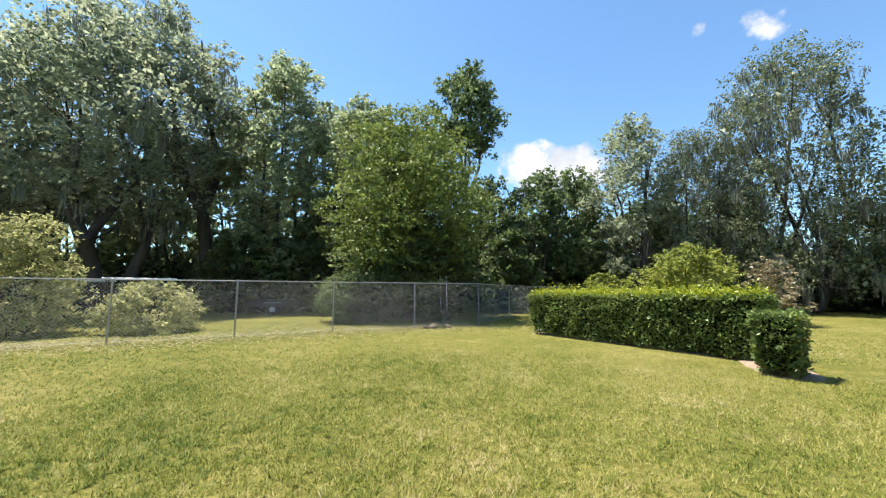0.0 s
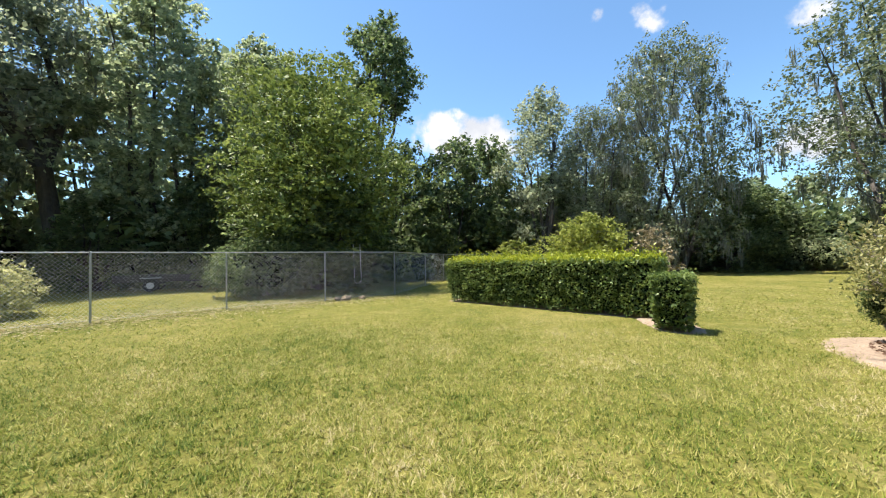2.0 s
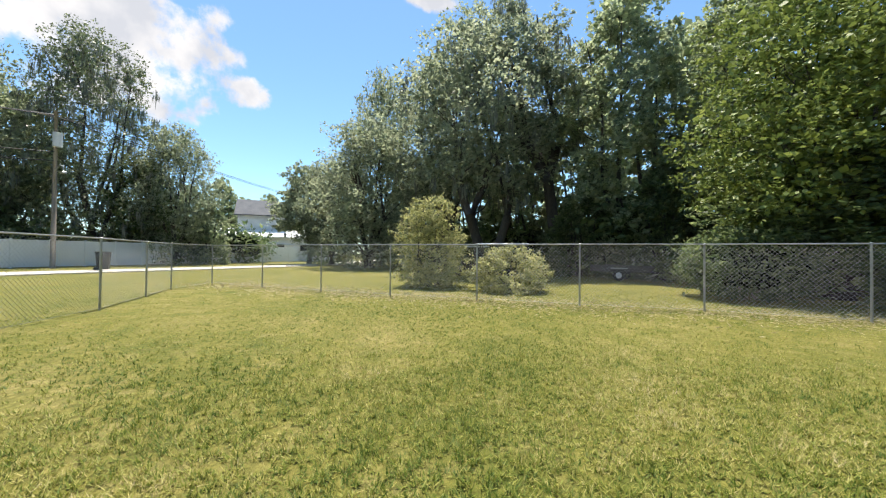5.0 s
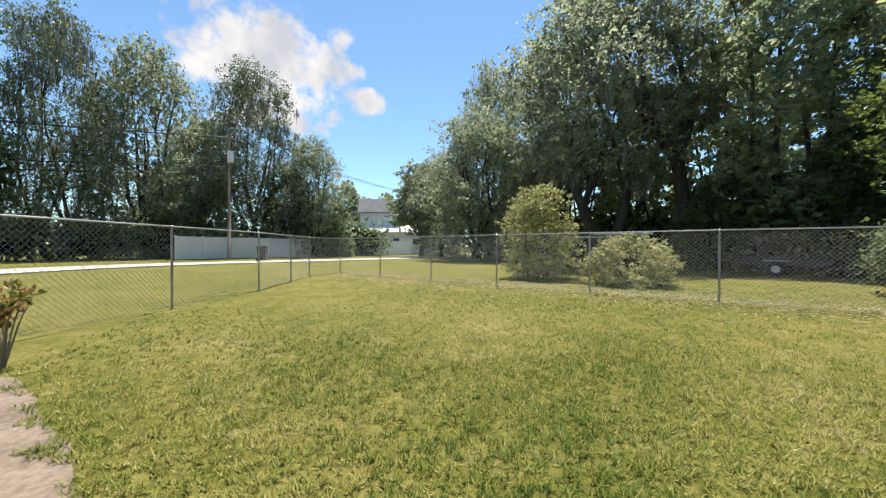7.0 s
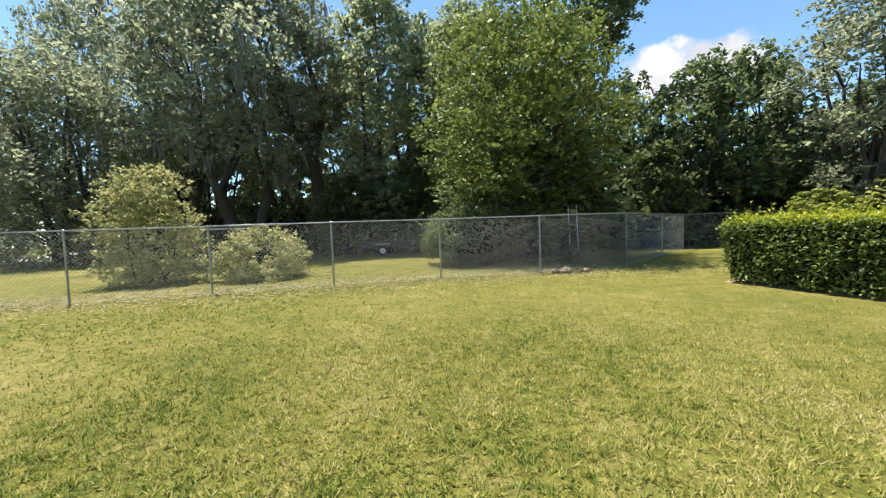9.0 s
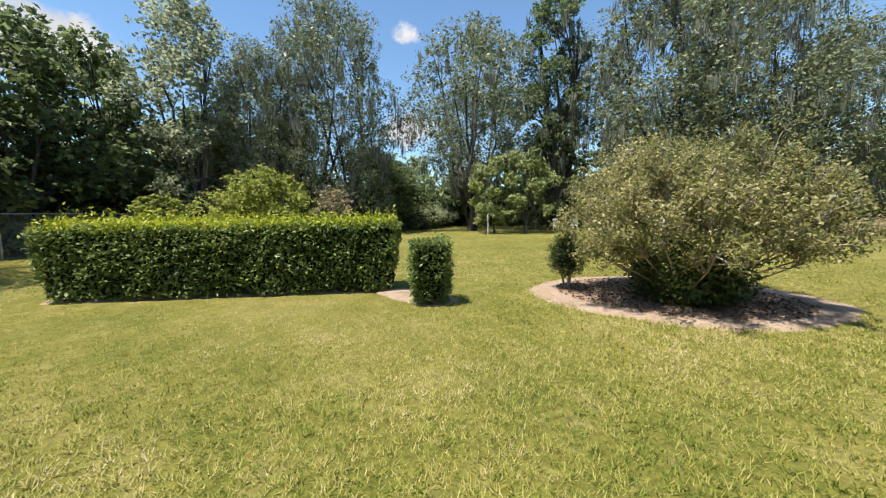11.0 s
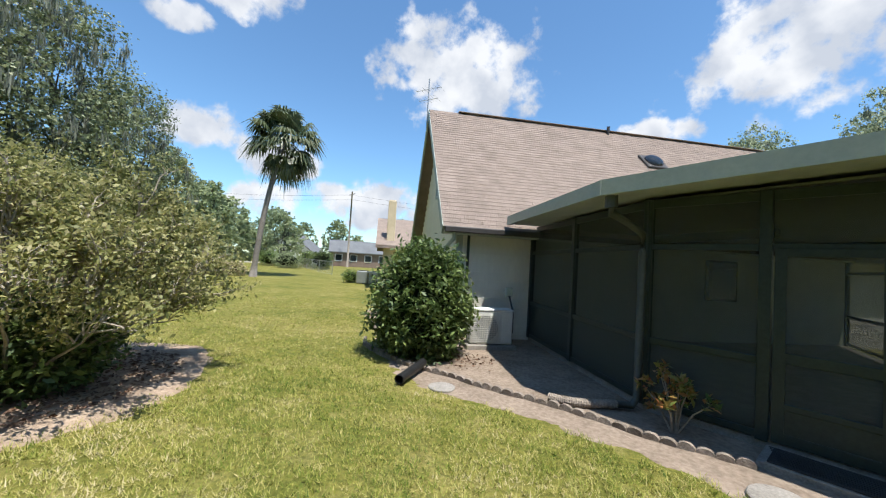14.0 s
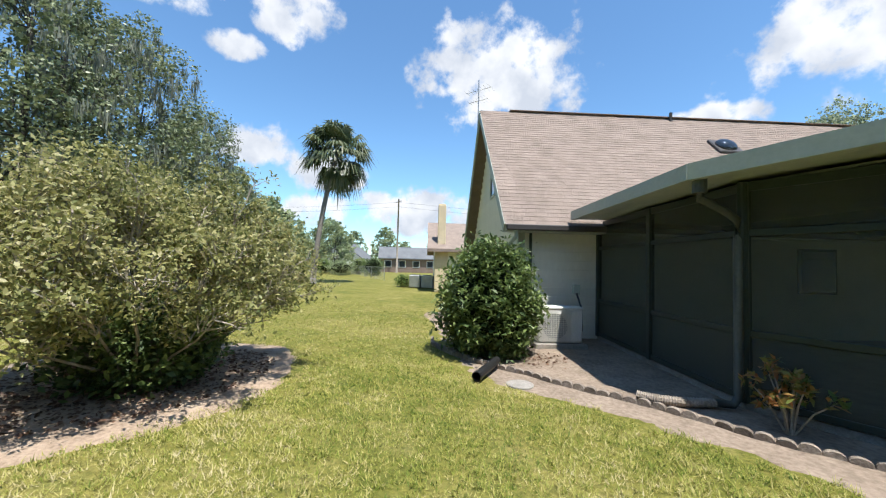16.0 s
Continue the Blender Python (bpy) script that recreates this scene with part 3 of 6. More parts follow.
bed("shrub_bed", [(7.5, 6.2), (6.55, 5.75), (6.08, 5.1), (5.9, 4.3), (5.85, 3.5), (5.98, 2.8), (6.55, 2.1), (7.6, 1.4), (8.6, 1.35), (9.7, 2.4), (10.0, 4.0), (9.1, 5.6)],
    M_SAND, "bare sandy soil bed with leaf litter under shrubs", "soil bed", height=0.02)
bed("hedge_bed", [(1.95, 13.45), (2.9, 12.22), (4.15, 10.58), (5.4, 8.95), (5.95, 8.3), (6.7, 8.85), (5.9, 9.95), (4.4, 12.0), (2.9, 13.9), (2.3, 13.9)],
    M_SAND, "narrow strip of bare sandy soil under the clipped hedge", "soil bed", height=0.015)
bed("shrub_bed_small", [(5.12, 7.3), (5.25, 6.9), (5.75, 6.8), (6.1, 7.2), (6.3, 8.0), (6.15, 8.6), (5.75, 8.75), (5.4, 8.2)],
    M_SAND, "bare sandy soil round the square clipped shrub", "soil bed", height=0.015)
bed("house_bed", [(9.6, -4.6), (8.2, -2.7), (6.9, -1.2), (5.75, -0.05), (5.0, 0.5), (4.3, 0.74), (3.6, 0.70), (2.9, 0.76), (2.3, 0.85), (1.6, 0.96), (0.9, 1.2), (-0.4, 1.5), (-2.0, 1.6), (-3.4, 0.95), (-4.6, 0.1), (-6.0, -1.0),
                  (-7.0, -2.5), (-5.0, -4.5), (0.0, -3.5), (4.5, -4.6), (7.2, -5.2)],
    M_SAND_DAMP, "bare trodden sandy soil beside the house", "soil bed", height=0.0, rings=3)


def ribbon(name, pts, width, mat, label, z=0.006):
    vs, fs = [], []
    for i, p in enumerate(pts):
        a = Vector((*pts[max(i - 1, 0)], 0))
        b = Vector((*pts[min(i + 1, len(pts) - 1)], 0))
        d = (b - a).normalized()
        s = Vector((-d.y, d.x, 0)) * width / 2
        q = Vector((*p, z))
        vs += [q - s, q + s, q - s - Vector((0, 0, 0.05)), q + s - Vector((0, 0, 0.05))]
    for i in range(len(pts) - 1):
        o = 4 * i
        fs += [(o, o + 4, o + 5, o + 1), (o, o + 2, o + 6, o + 4), (o + 1, o + 5, o + 7, o + 3)]
    return tagged(Geo().add(vs, fs).make(name, mat), label, "road", kind="structure")


def curve(pts, per=8):
    out = []
    for i in range(len(pts) - 1):
        p = [Vector(pts[min(max(i + k - 1, 0), len(pts) - 1)]) for k in range(4)]
        for s in range(per + (i == len(pts) - 2)):
            t = s / per
            out.append(tuple(0.5 * ((2 * p[1]) + (p[2] - p[0]) * t + (2 * p[0] - 5 * p[1] + 4 * p[2] - p[3]) * t * t + (3 * p[1] - p[0] - 3 * p[2] + p[3]) * t ** 3)))
    return out


ribbon("road", curve([(-8, -36), (-20, -17.5), (-29.5, -11.5), (-35, -5.5), (-38.5, 1.5), (-46, 14.5), (-60, 27), (-85, 42)]), 4.4, M_ROAD, "pale sandy concrete lane beside the white fence", z=0.05)
ribbon("road_far", curve([(75, -75), (58, -44), (62, -25), (75, 5)]), 6.0, M_ROAD, "pale street beyond the back lawn", z=0.04)



# ---- chain-link fences ----
def chain_fence(name, label, posts, height=1.75, pitch=0.098, wire=0.0031, rail=0.021):
    e = thing(name, label, "fence")
    pm = Geo().tube([(0, 0, -0.1), (0, 0, height - 0.02)], 0.026, 8).tube([(0, 0, height - 0.02), (0, 0, height + 0.015), (0, 0, height + 0.03)], [0.033, 0.033, 0.008], 8)
    first = pm.make("post", M_GALV, e, smooth=False)
    first.location = (*posts[0], 0)
    for p in posts[1:]:
        o = first.copy()
        scene.collection.objects.link(o)
        o.location = (*p, 0)
    for a, b in zip(posts, posts[1:]):
        a, b = Vector((*a, 0)), Vector((*b, 0))
        ln = (b - a).length
        d = (b - a) / ln
        up = Vector((0, 0, 1))
        Geo().tube([a + up * height, b + up * height], rail, 6).make("top_rail", M_GALV, e)
        g = Geo()
        hh = height - 0.06
        side = d.cross(up) * wire
        for sg in (1, -1):
            s = -hh
            while s < ln:
                s0, s1 = max(s, 0), min(s + hh, ln)
                z0, z1 = s0 - s, s1 - s
                if sg < 0:
                    z0, z1 = hh - z0, hh - z1
                p, q = a + d * s0 + up * (0.03 + z0), a + d * s1 + up * (0.03 + z1)
                along = (q - p).normalized().cross(side).normalized() * wire * 0.7
                off = side * (0.5 * sg)
                g.add([p + off - along, p + off + along, p + off + side * 0.8, q + off - along, q + off + along, q + off + side * 0.8], [(0, 1, 4, 3), (1, 2, 5, 4), (2, 0, 3, 5)])
                s += pitch
        g.tube([a + up * 0.05, b + up * 0.05], 0.003, 4)
        g.make("wire_mesh", M_WIRE, e)
    return e


FENCE = [(-4.6, -3.4), (-7.3, -2.1), (-10.08, -0.85), (-13.0, 0.38), (-15.9, 1.05), (-18.4, 1.62), (-20.7, 3.05), (-17.7, 4.68), (-14.9, 6.27), (-12.28, 7.85),
         (-9.83, 9.66), (-7.25, 11.29), (-4.86, 13.18), (-2.16, 14.62), (0.32, 16.3)]
chain_fence("chain_link_fence", "galvanised chain-link fence with pipe posts round the lawn", FENCE)
chain_fence("chain_link_fence", "galvanised chain-link fence in tree shade behind the hedge", [(0.32, 16.3), (2.0, 20.8), (3.6, 25.2), (7.5, 27.0), (11.5, 28.2)], pitch=0.1)
chain_fence("chain_link_fence", "dark weathered chain-link fence along the far trees", [(11.5, 28.2), (17, 29.4), (22, 30), (27, 30.2), (32, 30.2), (37, 29.8), (41, 28.8), (42, 24.6), (43, 20), (44, 15)], height=1.6, pitch=0.2, wire=0.005, rail=0.03)


# ---- trees ----
def at(ob, x, y, rz=0):
    ob.matrix_basis = pose(x, y, 0, 0, 0, rz)
    return ob


def grow(src, h0, r0, x, y, h, r, rz=0.0, label=""):
    """A further tree of a kind, with its own height and crown radius."""
    c = copy_thing(src, pose(x, y, 0, 0, 0, rz) @ Matrix.Diagonal((r / r0, r / r0, h / h0, 1)))
    return tagged(c, label)


oak = at(tree("oak_tree", "tall live oak with several dark stems and grey-green crown", 20.0, 7.2, M_OAK_GREY, 3, low=0.36, lobes=30, count=22000, leaf=0.28, trunk=0.62, stems=3, moss=90, open_=0.4), -23.0, 21.2)
leaning = at(tree("oak_tree", "leaning live oak with a dark bare trunk and hanging moss", 23, 5.8, M_OAK_GREY, 11, low=0.50, lobes=22, count=14000, leaf=0.24, trunk=0.5, lean=(-5.4, -2.2), moss=90, open_=0.55, limbs=5), -18.0, 25.7)
dense = at(tree("broadleaf_tree", "dense dark broadleaf tree with foliage to the ground", 20, 4.6, M_OAK, 21, low=0.03, open_=0.3, lobes=52, count=28000, leaf=0.27, trunk=0.32, low_width=0.75), -14.6, 26.8)
lime = at(tree("maple_tree", "bright lime-green broadleaf tree behind the wire fence", 12.0, 5.1, M_LIME, 31, low=0.2, lay=0.9, layer=0.35, lobes=44, count=36000, leaf=0.18, trunk=0.2, low_width=0.6), -3.8, 21.2)
grey = at(tree("elm_tree", "grey-green small-leaved tree at the wood's edge", 14.6, 3.7, M_OAK_GREY, 41, low=0.0, lobes=30, count=17000, leaf=0.2, trunk=0.25, low_width=0.8), 11.9, 28.2)
mossy = at(tree("oak_tree", "tall live oak draped with long Spanish moss", 21.5, 7.2, M_MOSSOAK, 51, low=0.14, low_width=0.8, lobes=44, count=30000, leaf=0.23, trunk=0.55, stems=2, moss=420, open_=0.05), 34.8, 4.2)
head = at(tree("slender_tree", "slender tall tree with a dark rounded head", 22.4, 3.8, M_DARK, 61, low=0.68, lobes=17, count=10000, leaf=0.28, trunk=0.28), -0.8, 33.2)
dark = at(tree("broadleaf_tree", "dark green tree in the wood behind", 10.8, 4.2, M_DARK, 71, low=0.0, lobes=30, count=13000, leaf=0.27, trunk=0.25, low_width=0.8), 5.0, 29.4)
young = at(tree("young_tree", "small light-green young tree on the lawn", 6.3, 2.3, M_PALE, 81, low=0.2, lobes=16, count=7000, leaf=0.2, trunk=0.09, lay=0.9, open_=0.3), 27.7, 12.9)
forked = at(tree("oak_tree", "forked live oak with pale limbs and an open crown", 18.5, 6.4, M_MOSSOAK, 85, low=0.34, lobes=22, count=16000, leaf=0.22, trunk=0.42, stems=2, moss=90, open_=0.45, limbs=6), 30.6, 18.9)
spread = at(tree("oak_tree", "broad grey-green oak beside the lane with a low crown", 15.4, 6.0, M_OAK_GREY, 95, low=0.12, lobes=36, count=20000, leaf=0.26, trunk=0.4, low_width=0.8), -36.0, 17.3)
ivy = at(tree("oak_tree", "tall dark ivy-clad tree hung with Spanish moss", 21.5, 3.6, M_DARK, 97, low=0.02, lobes=40, count=20000, leaf=0.24, trunk=0.7, moss=140, low_width=0.5), 34.2, 12.3)
far_tree = at(tree("broadleaf_tree", "distant rounded green broadleaf tree", 13, 5.0, M_OAK, 91, low=0.05, lobes=20, count=5200, leaf=0.55, trunk=0.3, low_width=0.75), -90.3, 11.8)
FT = (far_tree, 13, 5.0)

scrub = bush("scrub", "dark green scrub under the trees", -20, 29, 3.0, 2.6, M_DARK, 22, 1900, 0.42, clear=0.0, lumps=0.25)
# behind the wire fence, from the lane round to the wood
grow(spread, 15.4, 6.0, -40.9, 21.0, 23.2, 4.8, 70, "tall dark oak behind a broader one beside the lane")
grow(spread, 15.4, 6.0, -47.0, 17.0, 13.5, 4.6, 120)
at(tree("oak_tree", "small spreading oak in front of the white house", 13.2, 4.7, M_OAK_GREY, 101, low=0.34, lobes=28, count=11000, leaf=0.34, trunk=0.3, low_width=0.85), -50.5, 15.2)
grow(oak, 20.0, 7.2, -30.2, 22.0, 19, 5.6, 200)
grow(dense, 20, 4.6, -8.2, 27.4, 16.6, 3.9, 90)
grow(*FT, -20.5, 31.0, 17, 5.0, 300)
grow(*FT, -11.8, 30.8, 17.5, 4.6, 200)
grow(*FT, -26.5, 29.5, 15, 5.4, 20)
grow(*FT, -32.5, 26.5, 13, 5.0, 140)
grow(dark, 10.8, 4.2, -4.0, 28.5, 12, 4.0, 100)
grow(dark, 10.8, 4.2, -3.4, 20.6, 5.6, 3.9, 40, "dark leafy undergrowth tree below the lime-green tree")
grow(dark, 10.8, 4.2, 0.8, 28.8, 10.5, 3.6, 60)
grow(dark, 10.8, 4.2, 8.3, 31.0, 11.5, 3.8, 260)
grow(dark, 10.8, 4.2, -16.5, 24.6, 6.0, 2.6, 10)
grow(dark, 10.8, 4.2, -11.4, 25.2, 6.4, 2.5, 180)
for i, (x, y) in enumerate(((-6, 34), (0, 35), (5, 35.5), (10, 35), (15, 36), (20, 37), (26, 38))):
    grow(*FT, x, y, 8.5, 4.6, i * 77)
# beyond the hedge
grow(mossy, 21.5, 7.2, 21.8, 27.2, 18.8, 5.4, 130)
grow(mossy, 21.5, 7.2, 16.6, 28.6, 13.5, 3.9, 20)
for x, y, h, r, w in ((14.2, 31.5, 9, 3.6, 150), (20.5, 32.5, 10, 4, 15), (27.0, 27.2, 7.6, 3.6, 220), (31.0, 28.0, 7.2, 3.8, 80)):
    grow(dark, 10.8, 4.2, x, y, h, r, w)
for i, (x, y, k) in enumerate(((25, 33, 1.5), (30, 31.5, 1.4), (33.5, 30.5, 1.7), (38, 32, 1.8), (43, 30.5, 1.9), (46, 24, 1.8), (46, 18, 1.7), (45.5, 11, 1.6), (45, 4.5, 1.5), (44.5, -1.5, 1.5), (47, -9, 1.5))):
    put(scrub, x, y, k, i * 73)
grow(forked, 18.5, 6.4, 38.5, 22.8, 17, 6, 160)
grow(mossy, 21.5, 7.2, 37.6, -1.6, 19.5, 6.8, 210)
grow(mossy, 21.5, 7.2, 40.8, -7.8, 15.6, 5.0, 300)
grow(young, 6.3, 2.3, 27.0, 15.2, 6.0, 2.2, 120)
for x, y, h, r, w in ((36.5, 33.2, 9, 3.5, 85), (43, 34, 9.5, 3.7, 330), (49, 30, 8, 3.1, 240), (47, 16, 12, 4.8, 30), (48, 8, 12, 4.5, 130), (45, -12.5, 11.5, 4.2, 230), (47.5, -18.5, 9.6, 4.1, 10), (56, -21, 10.5, 4.1, 310),
                      (62, -29, 10.4, 4.1, 100), (58.5, -36.6, 9.0, 3.6, 140), (78, -37, 11, 4.2, 50), (79, -46, 9.6, 3.7, 270), (75, -54, 9.4, 3.6, 320), (66, -63, 7.2, 2.8, 20), (58, -8, 10.8, 4.1, 100)):
    grow(*FT, x, y, h, r, w)
# by the lane
grow(mossy, 21.5, 7.2, -55.5, -6.6, 25.5, 7.4, 160)
grow(mossy, 21.5, 7.2, -46.5, -22.5, 25.0, 5.8, 30)
grow(spread, 15.4, 6.0, -51.5, -17.0, 25.0, 6.4, 80)
grow(dark, 10.8, 4.2, -38.5, -26.5, 22.0, 5.2, 170)
grow(spread, 15.4, 6.0, -53.0, 1.0, 16.0, 4.6, 60)
grow(dark, 10.8, 4.2, -54.5, -2.2, 12.0, 4.2, 25)
for x, y, h, r, w in ((-53, 4.2, 7.0, 2.6, 70), (-57, -13, 18, 5, 250), (-92, 8.0, 17, 4.4, 20), (-88, 16.5, 14, 4.4, 190)):
    grow(*FT, x, y, h, r, w)
grow(oak, 20.0, 7.2, -34, -34, 21, 7, 50)
for i, (x, y, k) in enumerate(((78, -22, 0.8), (84, -34, 0.75), (80, -50, 0.8), (72, -62, 0.7), (62, -74, 0.8), (88, -8, 0.9), (50, -82, 0.8), (36, -80, 0.8), (-98, 2, 1.0), (-102, 24, 1.0), (-70, 42, 1.0), (-56, 38, 0.9),
                                (-70, -20, 1.0))):
    put(far_tree, x, y, k * 1.2, i * 51)
# behind the house
grow(oak, 20.0, 7.2, -13.4, -34.3, 16.4, 4.6, 140)
grow(oak, 20.0, 7.2, -5.4, -38.5, 15.4, 4.4, 40)


def palm_tree():
    e = thing("palm_tree", "tall sabal palm with a leaning bare trunk", "palm")
    rng = np.random.default_rng(7)
    base, top = Vector((25.2, -10.35, 0)), Vector((25.4, -12.1, 9.8))
    e.location = base
    pts, rad = [], []
    for i in range(13):
        t = i / 12
        p = (top - base) * t
        p += Vector((0.15, -0.25, 0)) * -math.sin(t * 3.14) * 1.6
        pts.append(p - Vector((0, 0, 0.1 if i == 0 else 0)))
        rad.append(0.19 - 0.04 * t + (0.08 if i == 0 else 0))
    Geo().tube(pts, rad, 10).make("trunk", M_PALMBARK, e, smooth=True)
    hub = Vector(pts[-1])
    for i in range(78):
        el = radians(rng.uniform(-70, 88))
        az = i * 2.399
        d = Vector((math.cos(az) * math.cos(el), math.sin(az) * math.cos(el), math.sin(el)))
        ln = 1.45 + 0.4 * rng.uniform()
        tip = hub + d * ln + Vector((0, 0, -0.1))
        g = Geo().tube([hub, hub + d * ln * 0.6 + Vector((0, 0, 0.1)), tip], [0.04, 0.03, 0.02], 5)
        side = d.cross(Vector((0, 0, 1)) if abs(d.z) < 0.95 else Vector((1, 0, 0))).normalized()
        upn = side.cross(d)
        for k in range(17):
            a = radians(-105 + 210 * k / 16)
            q = d * math.cos(a) + side * math.sin(a)
            l2 = rng.uniform(1.15, 1.65) * (1 - 0.2 * abs(a) / 2)
            w = q.cross(upn).normalized() * 0.07
            m1 = tip + q * l2 * 0.55 + upn * 0.08
            end = tip + q * l2 + Vector((0, 0, -0.55 * l2 * rng.uniform(0.6, 1.3)))
            g.add([tip - w * 0.4, tip + w * 0.4, m1 + w, end, m1 - w], [(0, 1, 2, 4), (4, 2, 3)])
        g.make("frond", M_PALM, e)
    return e


palm_tree()

# ---- hedge, clipped block, shrubs ----
hd = Vector((5.95 - 2.1, 8.3 - 13.35, 0))
hn = Vector((-hd.y, hd.x, 0)).normalized()
hc = Vector((4.02, 10.82, 0)) + hn * 0.42
clipped("hedge", "long clipped green hedge with fresh yellow-green tips", (hc.x, hc.y), (hd.length, 0.95, 1.30), math.degrees(math.atan2(hd.y, hd.x)), 5, 32000, 15000)
clipped("clipped_shrub", "square clipped dark green shrub at the hedge's end", (5.42, 7.2), (0.60, 0.58, 1.04), -50, 6, 4200, 0, leaf=0.07, taper=0.22, category="shrub")
bush("round_shrub", "small rounded dark green shrub on a short stem", 7.6, 5.45, 1.12, 0.36, M_YEW, 8, 5200, 0.05, clear=0.24, stems=3, lumps=0.08, wide=0.3, profile=((0, 0.9), (0.5, 1.0), (1, 1.1)))
def camellia(x, y, h, r, seed):
    """An old domed shrub: pale stems fanning from the foot, twigs and sprays of leaves at their ends, dark young shoots below."""
    rng = np.random.default_rng(seed)
    e = thing("camellia_bush", "large domed olive-green shrub with bare grey twigs", "shrub", at=(x, y, 0))
    stem, twig = Geo(), Geo()
    pts, outs = [], []
    n = 64
    for i in range(n):
        el = math.asin(0.02 + 0.97 * (i + 0.5) / n)
        w = i * 2.399 + rng.uniform(-0.25, 0.25)
        lump = 1 + 0.16 * noise.noise(Vector((math.cos(w) * 1.6, math.sin(w) * 1.6, el * 2 + seed)))
        tip = Vector((math.cos(w) * math.cos(el) ** 0.75 * r, math.sin(w) * math.cos(el) ** 0.75 * r, 0.86 + (h - 1.0) * math.sin(el))) * lump
        tip.z = min(tip.z, h)
        foot = Vector((math.cos(w), math.sin(w), 0)) * rng.uniform(0.05, 0.32)
        knee = foot.lerp(tip, 0.45) + Vector((0, 0, 0.10 * h * math.sin(el)))
        stem.tube([foot - Vector((0, 0, 0.05)), foot.lerp(knee, 0.5) + Vector((0, 0, 0.05)), knee, knee.lerp(tip, 0.6) + Vector(rng.normal(size=3)) * 0.05, tip], [0.026, 0.022, 0.016, 0.010, 0.004], 5, False)
        for _ in range(11):
            t = rng.uniform(0.25, 1.0)
            p = knee.lerp(tip, t)
            d = (tip - knee).normalized() * 0.55 + Vector(ball(rng, 1)[0]) * 0.75 + Vector((0, 0, 0.38))
            q = p + d.normalized() * rng.uniform(0.16, 0.42)
            twig.tube([p, p.lerp(q, 0.5) + Vector(rng.normal(size=3)) * 0.02, q], [0.011, 0.008, 0.004], 4, False)
            for _ in range(3):
                s3 = q + Vector(ball(rng, 1)[0] + (0, 0, 0.3)) * rng.uniform(0.07, 0.18)
                twig.tube([p.lerp(q, 0.7), s3], [0.006, 0.003], 3, False)
                m = rng.integers(20, 38)
                for o in rng.normal(size=(m, 3)) * 0.07:
                    pts.append(np.array(s3) + o)
                    outs.append(o * 6 + (0, 0, 0.3))
    tagged(stem.make("branchwork", M_TWIG, e, smooth=True), kind="stuff")
    tagged(twig.make("twigwork", M_TWIG, e, "bare pale twigs showing through the leaves"), kind="stuff")
    leaves("foliage", np.array(pts), 0.058, M_CAMELLIA, e, rng, wide=0.5, flat=0.1, out=np.array(outs) * 0.5, lay=0.85)
    k = 9000
    d = ball(rng, k)
    low = d * (0.92, 0.92, 0.62) * rng.uniform(0.35, 1.0, (k, 1)) + rng.normal(size=(k, 3)) * 0.06
    low[:, 2] = np.abs(low[:, 2] + 0.52)
    leaves("undergrowth", low + (-0.12, -0.05, 0), 0.10, M_GLOSSY, e, rng, "dark glossy shoots at the shrub's foot", wide=0.45, out=d * 0.6, lay=0.5)
    return e


camellia(7.58, 3.55, 2.62, 1.74, 9)
bush("round_bush", "glossy green rounded bush beside the house corner", 5.22, -0.80, 1.96, 0.80, M_GLOSSY, 10, 15000, 0.098, clear=-0.12, stems=9, lumps=0.10, core=0.80, wide=0.46, profile=((0, 0.98), (0.3, 1.04), (0.6, 1.0), (0.85, 1.05), (1, 1.2)))
sm = tree("citrus_bush", "tall sparse yellow-green citrus bush behind the fence", 4.1, 1.75, M_OLIVE, 12, low=0.0, low_width=0.75, open_=0.35, lobes=44, count=15000, leaf=0.095, trunk=0.07, stems=4, lay=0.9, category="shrub")
sm.matrix_basis = pose(-14.7, 11.0, 0)
sm = tree("citrus_bush", "low rounded yellow-green bush behind the fence", 1.85, 1.6, M_OLIVE, 13, low=0.0, low_width=0.9, open_=0.3, lobes=30, count=10000, leaf=0.095, trunk=0.05, stems=4, lay=0.9, category="shrub")
sm.matrix_basis = pose(-11.4, 12.6, 0)
bush("bush", "dark green undergrowth bush under the lime-green tree", -5.2, 17.8, 2.3, 2.0, M_DARK, 14, 8000, 0.18, clear=0.0, stems=6, lumps=0.2)
bush("bush", "dark green undergrowth bush in tree shade", -9.0, 26.0, 2.6, 1.9, M_DARK, 15, 7000, 0.18, clear=0.0, stems=6, lumps=0.2)
sm = tree("golden_shrub", "yellow-green leafy shrub behind the hedge", 3.8, 2.4, M_GOLD, 16, low=0.02, lobes=16, count=8500, leaf=0.17, trunk=0.07, stems=4, lay=0.9, category="shrub")
sm.matrix_basis = pose(11.0, 20.2, 0)
sm = tree("golden_shrub", "low yellow-green shrub behind the hedge", 2.5, 1.3, M_GOLD, 17, low=0.02, lobes=16, count=3600, leaf=0.15, trunk=0.05, stems=3, lay=0.9, category="shrub")
sm.matrix_basis = pose(6.75, 20.3, 0)
sm = tree("dry_shrub", "pale dry shrub with pinkish dead leaves", 2.85, 1.4, M_DRY, 18, low=0.05, lobes=16, count=2200, leaf=0.14, trunk=0.05, stems=4, lay=0.9, category="shrub")
sm.matrix_basis = pose(12.9, 17.6, 0)
bush("bush", "green shrub under the far trees", 33, 26, 2.6, 2.4, M_OAK, 19, 6000, 0.22, clear=0.0, lumps=0.2)
